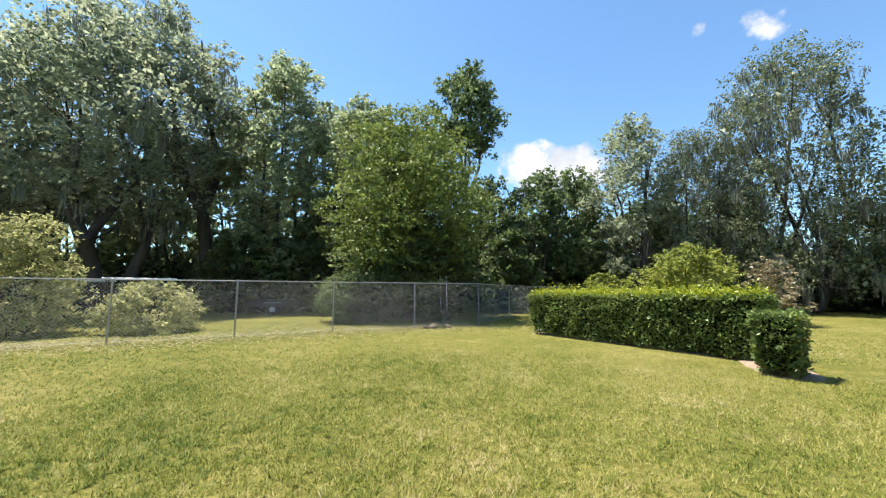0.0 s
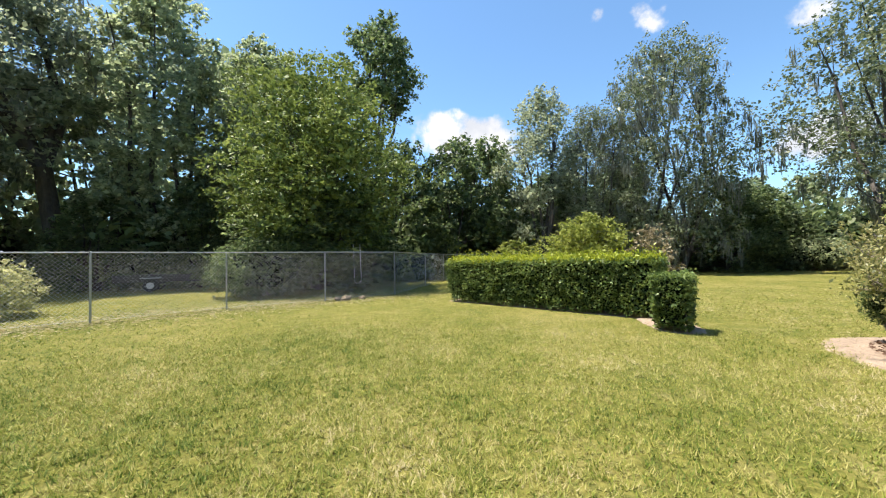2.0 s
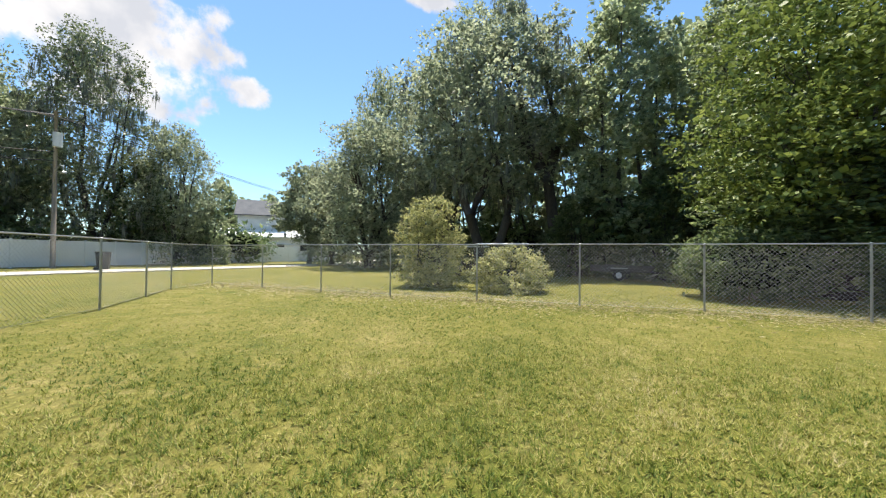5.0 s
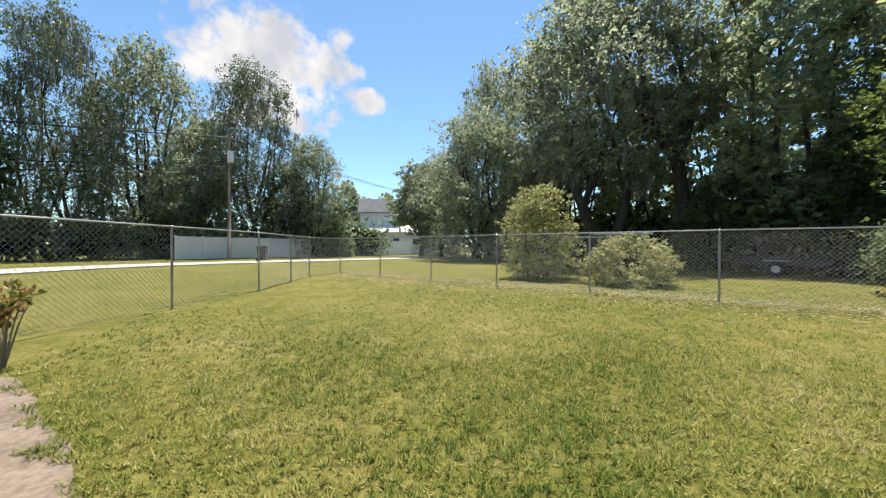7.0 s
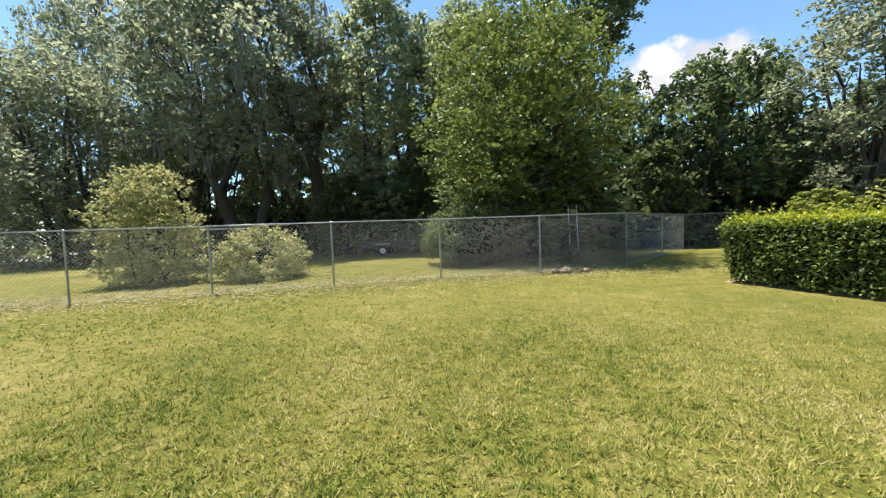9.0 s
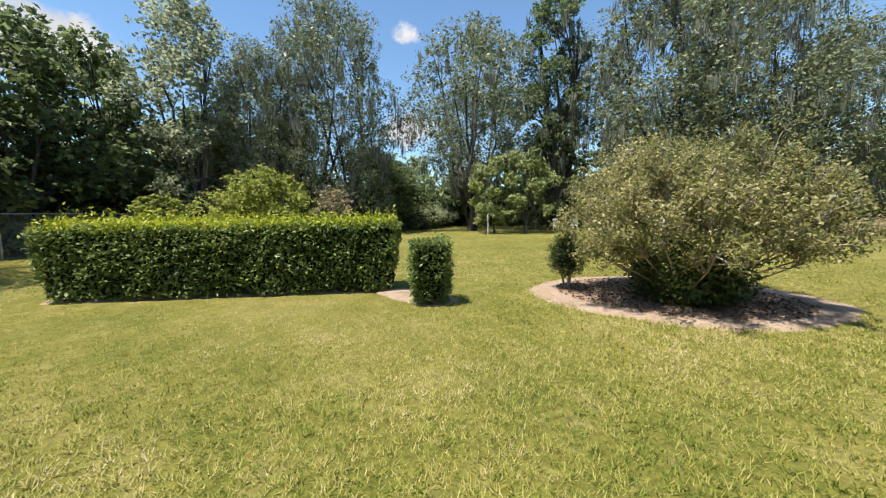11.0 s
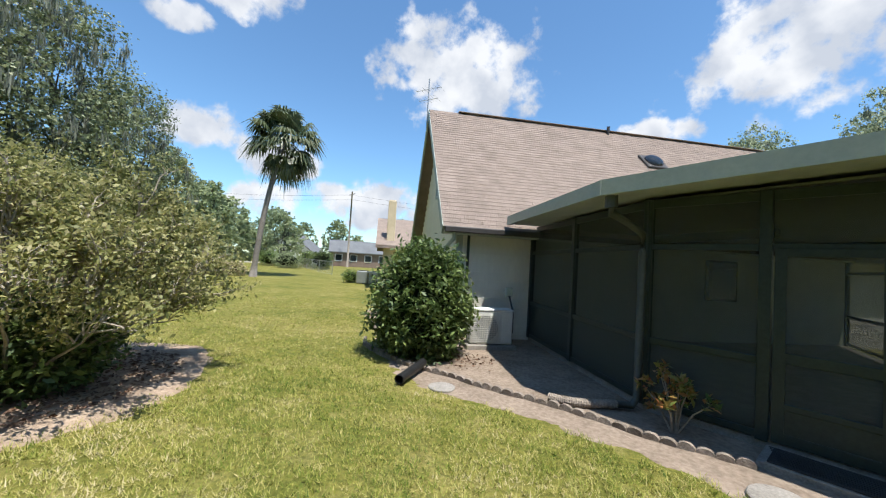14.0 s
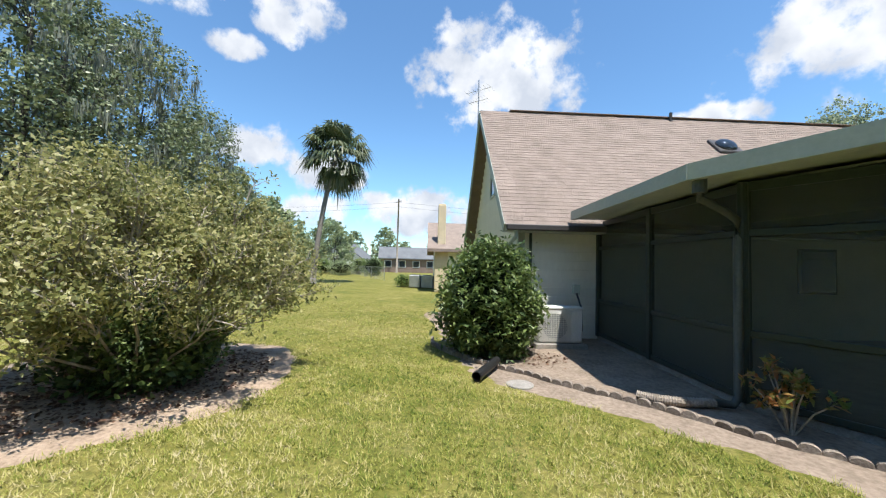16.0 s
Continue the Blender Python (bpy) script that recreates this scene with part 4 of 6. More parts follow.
bush("bush", "green shrub under the far trees", 38, 27.4, 2.2, 2.2, M_OAK_GREY, 20, 5000, 0.22, clear=0.0, lumps=0.2)

for i, (x, y) in enumerate(((-23, 30.5), (-19, 32), (-13, 32), (-7.5, 30), (3.5, 32.5), (13, 32), (-29, 28), (-34, 28), (-40, 26), (-26, 28), (-31, 26), (-36, 25.5), (-15, 27.5), (-11, 28), (-3, 28), (1, 27.5), (6, 32), (10, 33), (16, 34), (21, 36), (26, 36), (32, 36.5), (38, 36), (44, 33.5), (48, 27),
                            (49, 21), (48, 16), (46, 10), (45, 4), (47, -2), (49, -8), (-50, -10), (-52, -15), (-48, -20), (-46, -26), (-55, -4), (-57, 2), (-60, 8))):
    put(scrub, x, y, 1.0 + 0.14 * (i * 7 % 5), i * 67)


# ---- the house ----
U, N = Vector((-0.766, -0.642, 0)), Vector((-0.642, 0.766, 0))     # along the back wall, and out of it
EAVE, RIDGE_Z, EAVE_Z, RUN = Vector((5.5, -1.95, 0)), 6.64, 2.42, 4.27
INNER, CORNER = Vector((4.12, -3.6, 0)), Vector((1.73, -0.5, 0))
WALL0 = INNER - U * 1.80
LONG = 13.6
UP = Vector((0, 0, 1))
frame_m = Matrix(((U.x, -N.x, 0, 0), (U.y, -N.y, 0, 0), (0, 0, 1, 0), (0, 0, 0, 1)))     # x along the wall, y into the house


def local(origin):
    return Matrix.Translation(origin) @ frame_m


house = thing("house", "tan-shingled house with siding walls and a steep gable roof", "house")
# walls: back wall from the corner, plain body behind, gable end
hm = local(WALL0)
DEEP = 2 * (RUN - 0.38)
Geo().box(None, (LONG - 0.5, 0.16, 2.44), m=hm @ pose((LONG - 0.5) / 2 + 0.05, 0.12, 1.21)).make("wall", M_WALL, house)
Geo().box(None, (LONG - 0.5, 0.16, 2.44), m=hm @ pose((LONG - 0.5) / 2 + 0.05, DEEP - 0.1, 1.21)).make("wall", M_WALL, house)
for xx in (0.07, LONG - 0.45):
    g = Geo()
    prof = [(0.02, 0), (DEEP, 0), (DEEP, 2.44), (DEEP / 2, RIDGE_Z - 0.25), (0.02, 2.44)]
    a = [hm @ Vector((xx, p, z)) for p, z in prof] + [hm @ Vector((xx + 0.14, p, z)) for p, z in prof]
    g.add(a, [(0, 1, 2, 3, 4), (9, 8, 7, 6, 5)] + [(i, (i + 1) % 5 + 0, (i + 1) % 5 + 5, i + 5) for i in range(5)])
    g.make("gable_wall", M_WALL, house)
# lap siding of the short wall by the air conditioner and of the gable end
k = 0
z = 0.12
while z < 2.36:
    Geo().box(None, (1.56, 0.02, 0.205), m=hm @ pose(1.02, 0.022, z + 0.1, 7)).make("plank", M_WALL, house)
    z += 0.195
z = 0.12
while z < RIDGE_Z - 0.5:
    ins = max(0.0, (z + 0.1 - 2.4)) * DEEP / 2 / (RIDGE_Z - 0.25 - 2.44)
    if DEEP - 2 * ins > 0.4:
        Geo().box(None, (0.02, DEEP - 2 * ins - 0.2, 0.205), m=hm @ pose(0.050, DEEP / 2, z + 0.1, 0, -8)).make("plank", M_WALL, house)
    z += 0.195
Geo().box(None, (0.15, 0.11, 2.4), bevel=0.006, m=hm @ pose(0.09, 0.02, 1.2)).make("corner_board", M_TRIM, house)
Geo().box(None, (0.06, 0.05, 2.3), bevel=0.005, m=hm @ pose(0.3, 0.0, 1.2)).make("dark_trim", M_FRAME, house, "dark vertical trim strip")
# gable window
win = Geo()
for yy, s in ((-0.42, 0.07), (0.42, 0.07)):
    win.box(None, (0.06, s, 1.3), m=hm @ pose(0.02, DEEP / 2 - 0.75 + yy, 4.30))
for zz in (3.68, 4.30, 4.92):
    win.box(None, (0.06, 0.9, 0.07), m=hm @ pose(0.02, DEEP / 2 - 0.75, zz))
wf = win.make("window", M_TRIM, house)
Geo().box(None, (0.02, 0.8, 1.2), m=hm @ pose(0.028, DEEP / 2 - 0.75, 4.30)).make("pane", M_GLASS, wf, "dark glass pane")

# roof: deck, shingles in courses, ridge, rakes, gutter
rm = local(EAVE)
SLOPE = math.atan2(RIDGE_Z - EAVE_Z, RUN)
SL = math.hypot(RIDGE_Z - EAVE_Z, RUN)
front = rm @ pose(0, 0, EAVE_Z, math.degrees(SLOPE))       # x along the eave, y up the slope
back = rm @ pose(0, 2 * RUN, EAVE_Z, 180 - math.degrees(SLOPE)) @ Matrix.Diagonal((1, 1, -1, 1))
for fm in (front, back):
    Geo().box(None, (LONG, SL, 0.08), m=fm @ pose(LONG / 2, SL / 2, -0.05)).make("roof_deck", M_SHINGLES, house)
roof = Geo()
rng = np.random.default_rng(99)
rows = int(SL / 0.145)
near_tabs = 0
for j in range(rows):
    x = -0.02 - rng.uniform(0, 0.25)
    while x < LONG:
        w = rng.choice((0.18, 0.24, 0.31))
        x0, x1 = max(x, -0.03), min(x + w - 0.003, LONG + 0.02)
        if x1 - x0 > 0.03:
            t = rng.choice((0.010, 0.011, 0.013))
            y0, y1 = j * 0.145 - 0.02, j * 0.145 + 0.17
            vs = [(x0, y0, -0.006), (x1, y0, -0.006), (x1, y0, t), (x0, y0, t), (x1, y1, 0.004), (x0, y1, 0.004)]
            fs = [(0, 1, 2, 3), (3, 2, 4, 5), (0, 3, 5), (1, 4, 2)]
            if x0 < 2.6 and 2 <= j and near_tabs < 300:
                Geo().add([front @ Vector(p) for p in vs], fs).make("shingle", M_SHINGLE, house)
                near_tabs += 1
            else:
                roof.add([front @ Vector(p) for p in vs], fs)
        x += w
tagged(roof.make("shingles", M_SHINGLES, house), kind="stuff")
Geo().box(None, (LONG - 0.9, 0.24, 0.024), bevel=0.008, m=rm @ pose(LONG / 2 + 0.5, RUN, RIDGE_Z + 0.012)).make("ridge_vent", M_BRICKISH, house)
for s, xx in ((1, -0.02), (1, LONG + 0.02)):
    for fm in (front, back):
        Geo().box(None, (0.05, SL, 0.2), m=fm @ pose(xx, SL / 2, -0.10)).make("rake_board", M_TRIM, house)
Geo().box(None, (LONG, 0.38, 0.02), m=rm @ pose(LONG / 2, 0.2, EAVE_Z - 0.13)).make("soffit", M_TRIM, house)
Geo().box(None, (LONG, 0.10, 0.12), bevel=0.015, m=rm @ pose(LONG / 2, -0.02, EAVE_Z - 0.06)).make("gutter", M_GUTTER, house)
dsp = [rm @ Vector(p) for p in ((0.22, 0.02, EAVE_Z - 0.1), (0.22, 0.05, EAVE_Z - 0.25), (0.05, 0.30, EAVE_Z - 0.5), (0.05, 0.32, 0.1))]
Geo().tube(dsp, 0.045, 8).make("downspout", M_TRIM, house)
# skylight dome, vent pipe, antenna
sk = Geo().box(None, (0.72, 0.72, 0.07), bevel=0.02, m=front @ pose(7.05, 3.95, 0.05)).make("skylight", M_GUTTER, house, "skylight with a smoky domed lens")
bm = bmesh.new()
bmesh.ops.create_uvsphere(bm, u_segments=16, v_segments=8, radius=0.31)
for v in bm.verts:
    v.co = front @ Vector((7.05 + v.co.x, 3.95 + v.co.y, 0.07 + max(0, v.co.z) * 0.55))
me = bpy.data.meshes.new("dome")
bm.to_mesh(me)
bm.free()
link_mesh(me, "dome", M_GLASS, sk, smooth=True)
Geo().tube([front @ Vector((6.3, 5.75, -0.05)), front @ Vector((6.3, 5.75, 0)) + UP * 0.3], 0.05, 8).make("vent_pipe", M_GUTTER, house)
ant = thing("tv_antenna", "thin rooftop television antenna on a mast at the gable", "antenna")
ab = rm @ Vector((-0.08, RUN, 0))
Geo().tube([ab + UP * 5.9, ab + UP * 7.65], 0.018, 6).make("mast", M_GALV, ant)
bdir = (U * 0.8 + N * 0.6).normalized()
for zz, ln in ((7.3, 0.8), (6.95, 0.6)):
    boom = Geo().tube([ab + UP * zz - bdir * ln * 0.6, ab + UP * zz + bdir * ln * 0.6], 0.008, 5).make("boom", M_GALV, ant)
    g = Geo()
    cr = bdir.cross(UP)
    for i in range(7):
        c = ab + UP * zz + bdir * ln * (-0.55 + 1.1 * i / 6)
        g.tube([c - cr * (0.16 + 0.02 * i), c + cr * (0.16 + 0.02 * i)], 0.003, 4)
    g.make("elements", M_GALV, boom)


# ---- screened porch ----
porch = thing("screened_porch", "screened porch with dark frames and grey-green fascia", "porch")
P_IN, P_C = INNER, CORNER
BD = Vector((-0.945, 0.327, 0)).normalized()
P_D = P_C + BD * 1.10
P_F = P_C + BD * 4.6
P_K = INNER + U * 8.9
# slab
slab = [P_IN, P_C, P_F, P_K]
g = Geo()
g.add([Vector((p.x, p.y, z)) for z in (0.09, -0.1) for p in slab], [(3, 2, 1, 0), (4, 5, 6, 7), (0, 1, 5, 4), (1, 2, 6, 5), (2, 3, 7, 6), (3, 0, 4, 7)])
g.make("slab", M_CONC, porch)
# roof sheet with overhang
R = [Vector((4.43, -2.85, 0)), Vector((2.21, 0.0, 0)), Vector((2.21, 0.0, 0)) + BD * 5.5, rm @ Vector((11.6, 0.1, 0))]
zt, zb = 2.66, 2.56
RISE = 0.20
g = Geo()
g.add([Vector((p.x, p.y, z + (RISE if i == 2 else 0))) for z in (zt, zb) for i, p in enumerate(R)], [(3, 2, 1, 0), (4, 5, 6, 7), (0, 1, 5, 4), (1, 2, 6, 5), (2, 3, 7, 6), (3, 0, 4, 7)])
g.make("porch_roof", M_TRIM, porch)
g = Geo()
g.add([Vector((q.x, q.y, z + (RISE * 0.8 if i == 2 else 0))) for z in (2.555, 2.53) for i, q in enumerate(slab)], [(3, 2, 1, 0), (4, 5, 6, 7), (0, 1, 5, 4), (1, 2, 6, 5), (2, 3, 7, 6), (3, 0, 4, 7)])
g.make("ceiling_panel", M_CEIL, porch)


def beam(p, q, w, h, z, name, mat, parent=porch, bevel=0.006, label=""):
    d = q - p
    return Geo().box(None, (d.length, w, h), bevel=bevel, m=Matrix.Translation((p + q) / 2 + UP * z) @ pose(0, 0, 0, 0, 0, math.degrees(math.atan2(d.y, d.x)))).make(name, mat, parent, label)


def board(p, q, zp, zq, w, h, name, mat, parent):
    """A board on edge from p to q whose middle rises from zp to zq."""
    s = (q - p).cross(UP).normalized() * w / 2
    vs = [c + UP * (z + k) + o for c, z in ((p, zp), (q, zq)) for k in (-h / 2, h / 2) for o in (-s, s)]
    return Geo().add(vs, [(0, 1, 3, 2), (4, 6, 7, 5), (0, 4, 5, 1), (2, 3, 7, 6), (0, 2, 6, 4), (1, 5, 7, 3)]).make(name, mat, parent)


board(R[0], R[1] + (R[1] - R[0]).normalized() * 0.02, 2.63, 2.63, 0.09, 0.18, "fascia", M_TRIM, porch)
board(R[1], R[2], 2.632, 2.632 + RISE, 0.09, 0.185, "fascia", M_TRIM, porch)
board(R[2], R[3], 2.63 + RISE, 2.63, 0.09, 0.18, "fascia", M_TRIM, porch)
UPZ = {"sill": 0.14, "rail": 0.86, "head": 1.98, "top": 2.50}


def screen_wall(p, q, stops, door=None):
    """A framed run of insect screen: posts at the given distances, rails between, dark screen sheets."""
    d = (q - p).normalized()
    for s in stops:
        beam(p + d * (s - 0.05), p + d * (s + 0.05), 0.09, 2.47, 1.325, "post", M_FRAME)
    for i, (s0, s1) in enumerate(zip(stops, stops[1:])):
        is_door = door == i
        a, b = p + d * (s0 + 0.05), p + d * (s1 - 0.05)
        for key, zz in UPZ.items():
            if is_door and key in ("sill", "rail"):
                continue
            beam(a, b, 0.05, 0.07 if key != "top" else 0.1, zz, "rail", M_FRAME)
        zlo = 2.02 if is_door else 0.88
        if not is_door:
            # extra cover below the rail stands in for the dim floor inside
            Geo().add([a + UP * 0.17, b + UP * 0.17, b + UP * 0.84, a + UP * 0.84], [(0, 1, 2, 3)]).make("lower_screen", M_SCREEN_DARK, porch)
        g = Geo()
        g.add([a + UP * zlo, b + UP * zlo, b + UP * 2.46, a + UP * 2.46], [(0, 1, 2, 3)])
        g.make("screen", M_SCREEN, porch)


la, lb, lr = (P_C - P_IN).length, (P_F - P_C).length, (P_K - P_F).length
screen_wall(P_IN, P_C, [0.05, la * 0.52, la])
screen_wall(P_C, P_F, [0.0, 1.10, 2.02, 3.3, lb], door=1)
screen_wall(P_F, P_K, [0.0, 2.4, 4.8, 7.2, lr - 0.1])
# screen door
door = thing("screen_door", "dark framed screen door of the porch, closed", "door")
da, db = P_D + BD * 0.07, P_D + BD * 0.85
off = Vector((0.29, 0.957, 0)) * 0.02
for p in (da + BD * 0.045, db - BD * 0.045):
    Geo().box(None, (0.09, 0.035, 1.85), m=Matrix.Translation(p + off + UP * 1.035) @ pose(0, 0, 0, 0, 0, math.degrees(math.atan2(BD.y, BD.x)))).make("stile", M_FRAME, door)
for zz, hh in ((0.16, 0.10), (0.46, 0.06), (0.92, 0.10), (1.93, 0.08)):
    beam(da + off, db + off, 0.034, hh, zz, "rail", M_FRAME, door)
beam(da + off, db + off, 0.012, 0.27, 0.32, "kick_plate", M_FRAME, door)
Geo().add([da + off + UP * 0.48, db + off + UP * 0.48, db + off + UP * 1.9, da + off + UP * 1.9], [(0, 1, 2, 3)]).make("screen", M_SCREEN, door)
Geo().box(None, (0.03, 0.06, 0.12), bevel=0.008, m=Matrix.Translation(db - BD * 0.05 + off * 2.5 + UP * 1.0)).make("latch", M_GALV, door)
# inside: back wall lining, window, ceiling beams
for zz, hh in ((1.25, 2.45),):
    beam(INNER + N * 0.045, INNER + U * 8.8 + N * 0.045, 0.03, hh, zz, "back_wall", M_INT, porch, 0)
wnd = tagged(beam(INNER + U * 4.5 + N * 0.08, INNER + U * 5.4 + N * 0.08, 0.05, 1.0, 1.6, "window_1", M_FRAME, None, 0.01), "dark window in the porch's house wall", "window", kind="structure")
beam(INNER + U * 4.56 + N * 0.11, INNER + U * 5.34 + N * 0.11, 0.02, 0.88, 1.6, "pane", M_GLASS, wnd, 0)
for s in (2.6, 5.6):
    beam(INNER + U * s + N * 0.2, INNER + U * (s + 0.3) + N * 3.0, 0.12, 0.16, 2.44, "ceiling_beam", M_FRAME, porch)
# porch downspout with its elbow and the corrugated drain hose
ds = thing("porch_downspout", "grey downspout at the porch corner with a ground elbow", "downspout")
c0 = P_C + Vector((0.06, 0.10, 0))
top = Vector((2.12, -0.06, 0))
Geo().tube([top + UP * 2.56, top + UP * 2.40], 0.075, 10).make("outlet", M_PIPE, ds)
Geo().tube([top + UP * 2.42, top + UP * 2.34, c0 + UP * 2.22 + (top - c0) * 0.35, c0 + UP * 2.12, c0 + UP * 1.9, c0 + UP * 0.16, c0 + UP * 0.08 + Vector((0.05, 0.06, 0)), Vector((2.0, -0.27, 0.08))], 0.045, 8).make("pipe", M_PIPE, ds, smooth=True)
hose = thing("drain_hose", "grey corrugated flexible drain hose on the soil", "hose")
pts, rad = [], []
for i in range(60):
    t = i / 59
    pts.append(Vector((2.0, -0.27, 0.08)).lerp(Vector((2.72, 0.03, 0.08)), t) + Vector((0.03, 0.11, 0)) * math.sin(t * 3.14))
    rad.append(0.055 if i % 2 else 0.047)
Geo().tube(pts, rad, 10).make("corrugated_pipe", M_EDGING, hose, smooth=False)
pipe = thing("drain_pipe", "short black plastic drain pipe lying over the edging", "pipe")
pa, pb = Vector((4.50, 0.70, 0.075)), Vector((4.62, -0.05, 0.13))
Geo().tube([pa, pb], 0.062, 14, False).tube([pb, pa], 0.054, 14, False).make("barrel", M_BLACK, pipe)
Geo().tube([pa, pa.lerp(pb, 0.1)], 0.068, 14, False).make("collar", M_BLACK, pipe)

# air conditioner
acm = local(INNER - U * 1.17 + N * 0.80) @ pose(0, 0, 0, 0, 0, 0)
ac = thing("air_conditioner", "off-white outdoor air conditioner unit on a pad by the wall", "air conditioner")
Geo().box(None, (1.0, 0.5, 0.10), bevel=0.01, m=acm @ pose(0, 0, 0.05)).make("pad", M_CONC, ac)
Geo().box(None, (0.86, 0.34, 0.64), bevel=0.02, m=acm @ pose(0, 0, 0.43)).make("body", M_ACWHITE, ac)
Geo().box(None, (0.88, 0.36, 0.05), bevel=0.015, m=acm @ pose(0, 0, 0.765)).make("lid", M_ACWHITE, ac)
Geo().box(None, (0.20, 0.02, 0.56), bevel=0.006, m=acm @ pose(0.31, -0.178, 0.43)).make("valve_cover", M_ACWHITE, ac)
g = Geo()
for i in range(15):
    zz = 0.16 + 0.036 * i
    g.box(None, (0.56, 0.012, 0.008), m=acm @ pose(-0.11, -0.182, zz))
for i in range(12):
    g.box(None, (0.006, 0.012, 0.53), m=acm @ pose(-0.37 + 0.047 * i, -0.180, 0.42))
g.make("grille", M_ACWHITE, ac)
fan = [(0.24 * math.cos(a), 0.24 * math.sin(a)) for a in np.linspace(0, 2 * math.pi, 25)[:-1]]
g = Geo().add([acm @ Vector((-0.11 + x, -0.1735, 0.42 + z)) for x, z in fan], [tuple(range(24))])
g.make("fan_opening", M_GALV, ac)
Geo().tube([acm @ Vector(p) for p in ((0.5, 0.05, 0.3), (0.52, 0.12, 0.75), (0.5, 0.3, 1.02))], 0.025, 8).make("pipe", M_GUTTER, ac)
Geo().box(None, (0.14, 0.09, 0.2), bevel=0.01, m=acm @ pose(0.5, 0.34, 1.1)).make("switch_box", M_TRIM, ac)

# mat, step and round stone
step = thing("door_step", "low concrete step in front of the screen door", "step")
beam(P_D + Vector((0.05, 0.26, 0)), P_D + BD * 0.95 + Vector((0.05, 0.26, 0)), 0.50, 0.07, 0.03, "slab", M_CONC, step)
mat_t = thing("door_mat", "dark ribbed rubber door mat on the step", "mat")
beam(P_D + Vector((0.05, 0.29, 0)) + BD * 0.06, P_D + BD * 0.88 + Vector((0.05, 0.29, 0)), 0.40, 0.018, 0.075, "mat", M_RUBBER, mat_t)
for i in range(9):
    o = Vector((0.05, 0.12 + 0.043 * i, 0))
    beam(P_D + o + BD * 0.08, P_D + BD * 0.86 + o, 0.012, 0.006, 0.087, "rib", M_RUBBER, mat_t, 0)
stone = Geo()
ring = [(0.21 * math.cos(a) * (1 + 0.04 * math.sin(3 * a)), 0.21 * math.sin(a)) for a in np.linspace(0, 2 * math.pi, 29)[:-1]]
vs = [(0.77 + x * f, 0.92 + y * f, z) for f, z in ((1, 0.0), (1, 0.018), (0.95, 0.026)) for x, y in ring]
stone.add(vs, [(k * 28 + i, k * 28 + (i + 1) % 28, (k + 1) * 28 + (i + 1) % 28, (k + 1) * 28 + i) for k in range(2) for i in range(28)])
stone.f.append(tuple(56 + i for i in range(28)))
tagged(stone.make("stepping_stone", M_CONC), "round pale concrete stepping stone on the soil", "stone")
stone = Geo()
vs = [(4.02 + x * f * 0.85, 0.40 + y * f * 0.85, z) for f, z in ((1, 0.0), (1, 0.012), (0.95, 0.02)) for x, y in ring]
stone.add(vs, [(k * 28 + i, k * 28 + (i + 1) % 28, (k + 1) * 28 + (i + 1) % 28, (k + 1) * 28 + i) for k in range(2) for i in range(28)])
stone.f.append(tuple(56 + i for i in range(28)))
tagged(stone.make("stepping_stone", M_CONC), "flat round concrete cover half sunk in the sandy soil", "stone")


# croton by the porch
def croton(x, y, h, seed, label):
    rng = np.random.default_rng(seed)
    e = thing("croton", label, "plant", at=(x, y, 0))
    pts, outs = [], []
    for i in range(14):
        w = i * 2.4
        k = 0.05 + 0.26 * rng.uniform()
        tip = Vector((math.cos(w) * k, math.sin(w) * k, h * rng.uniform(0.35, 0.92)))
        Geo().tube([(0.02 * math.cos(w), 0.02 * math.sin(w), -0.01), tip * 0.55 + Vector((0, 0, 0.04)), tip], [0.011, 0.008, 0.005], 5).make("stem", M_TWIG, e)
        for _ in range(26):
            d = Vector(ball(rng, 1)[0]) + Vector((0, 0, 0.35))
            pts.append(tip + d * 0.075)
            outs.append(d)
    leaves("foliage", np.array(pts), 0.09, M_CROTON, e, rng, wide=0.42, flat=0.0, out=np.array(outs) * 0.9)
    return e


croton(1.42, 0.02, 0.68, 4, "croton with red, yellow and green leaves by the porch")
croton(-6.2, -1.15, 0.9, 5, "croton with yellow and orange leaves in the house bed")


# ---- things beyond ----
def white_fence(a, b, h):
    e = thing("white_fence", "tall white vinyl privacy fence along the lane", "fence")
    a, b = Vector((*a, 0)), Vector((*b, 0))
    n = int((b - a).length / 2.4)
    for i in range(n + 1):
        p = a.lerp(b, i / n)
        Geo().box((p.x, p.y, h / 2 + 0.04), (0.16, 0.16, h + 0.08), math.degrees(math.atan2(b.y - a.y, b.x - a.x)), 0.02).make("post", M_WHITE, e)
        if i < n:
            q = a.lerp(b, (i + 1) / n)
            d = (q - p).normalized()
            beam(p + d * 0.08, q - d * 0.08, 0.05, h - 0.15, h / 2, "panel", M_WHITE, e, 0)
            beam(p + d * 0.08, q - d * 0.08, 0.09, 0.1, h - 0.06, "rail", M_WHITE, e)
    return e


white_fence((-43.3, -11.5), (-66, 17.5), 2.35)


def pole(x, y, h, label, arm=(0, 0)):
    e = thing("utility_pole", label, "pole", at=(x, y, 0))
    Geo().tube([(0, 0, -0.2), (0, 0, h)], [0.19, 0.12], 10).make("post", M_POLE, e, smooth=True)
    if arm[0]:
        Geo().box((0, 0, h - 0.5), (0.1, 2.2, 0.1), arm[0]).make("crossarm", M_POLE, e)
    return e


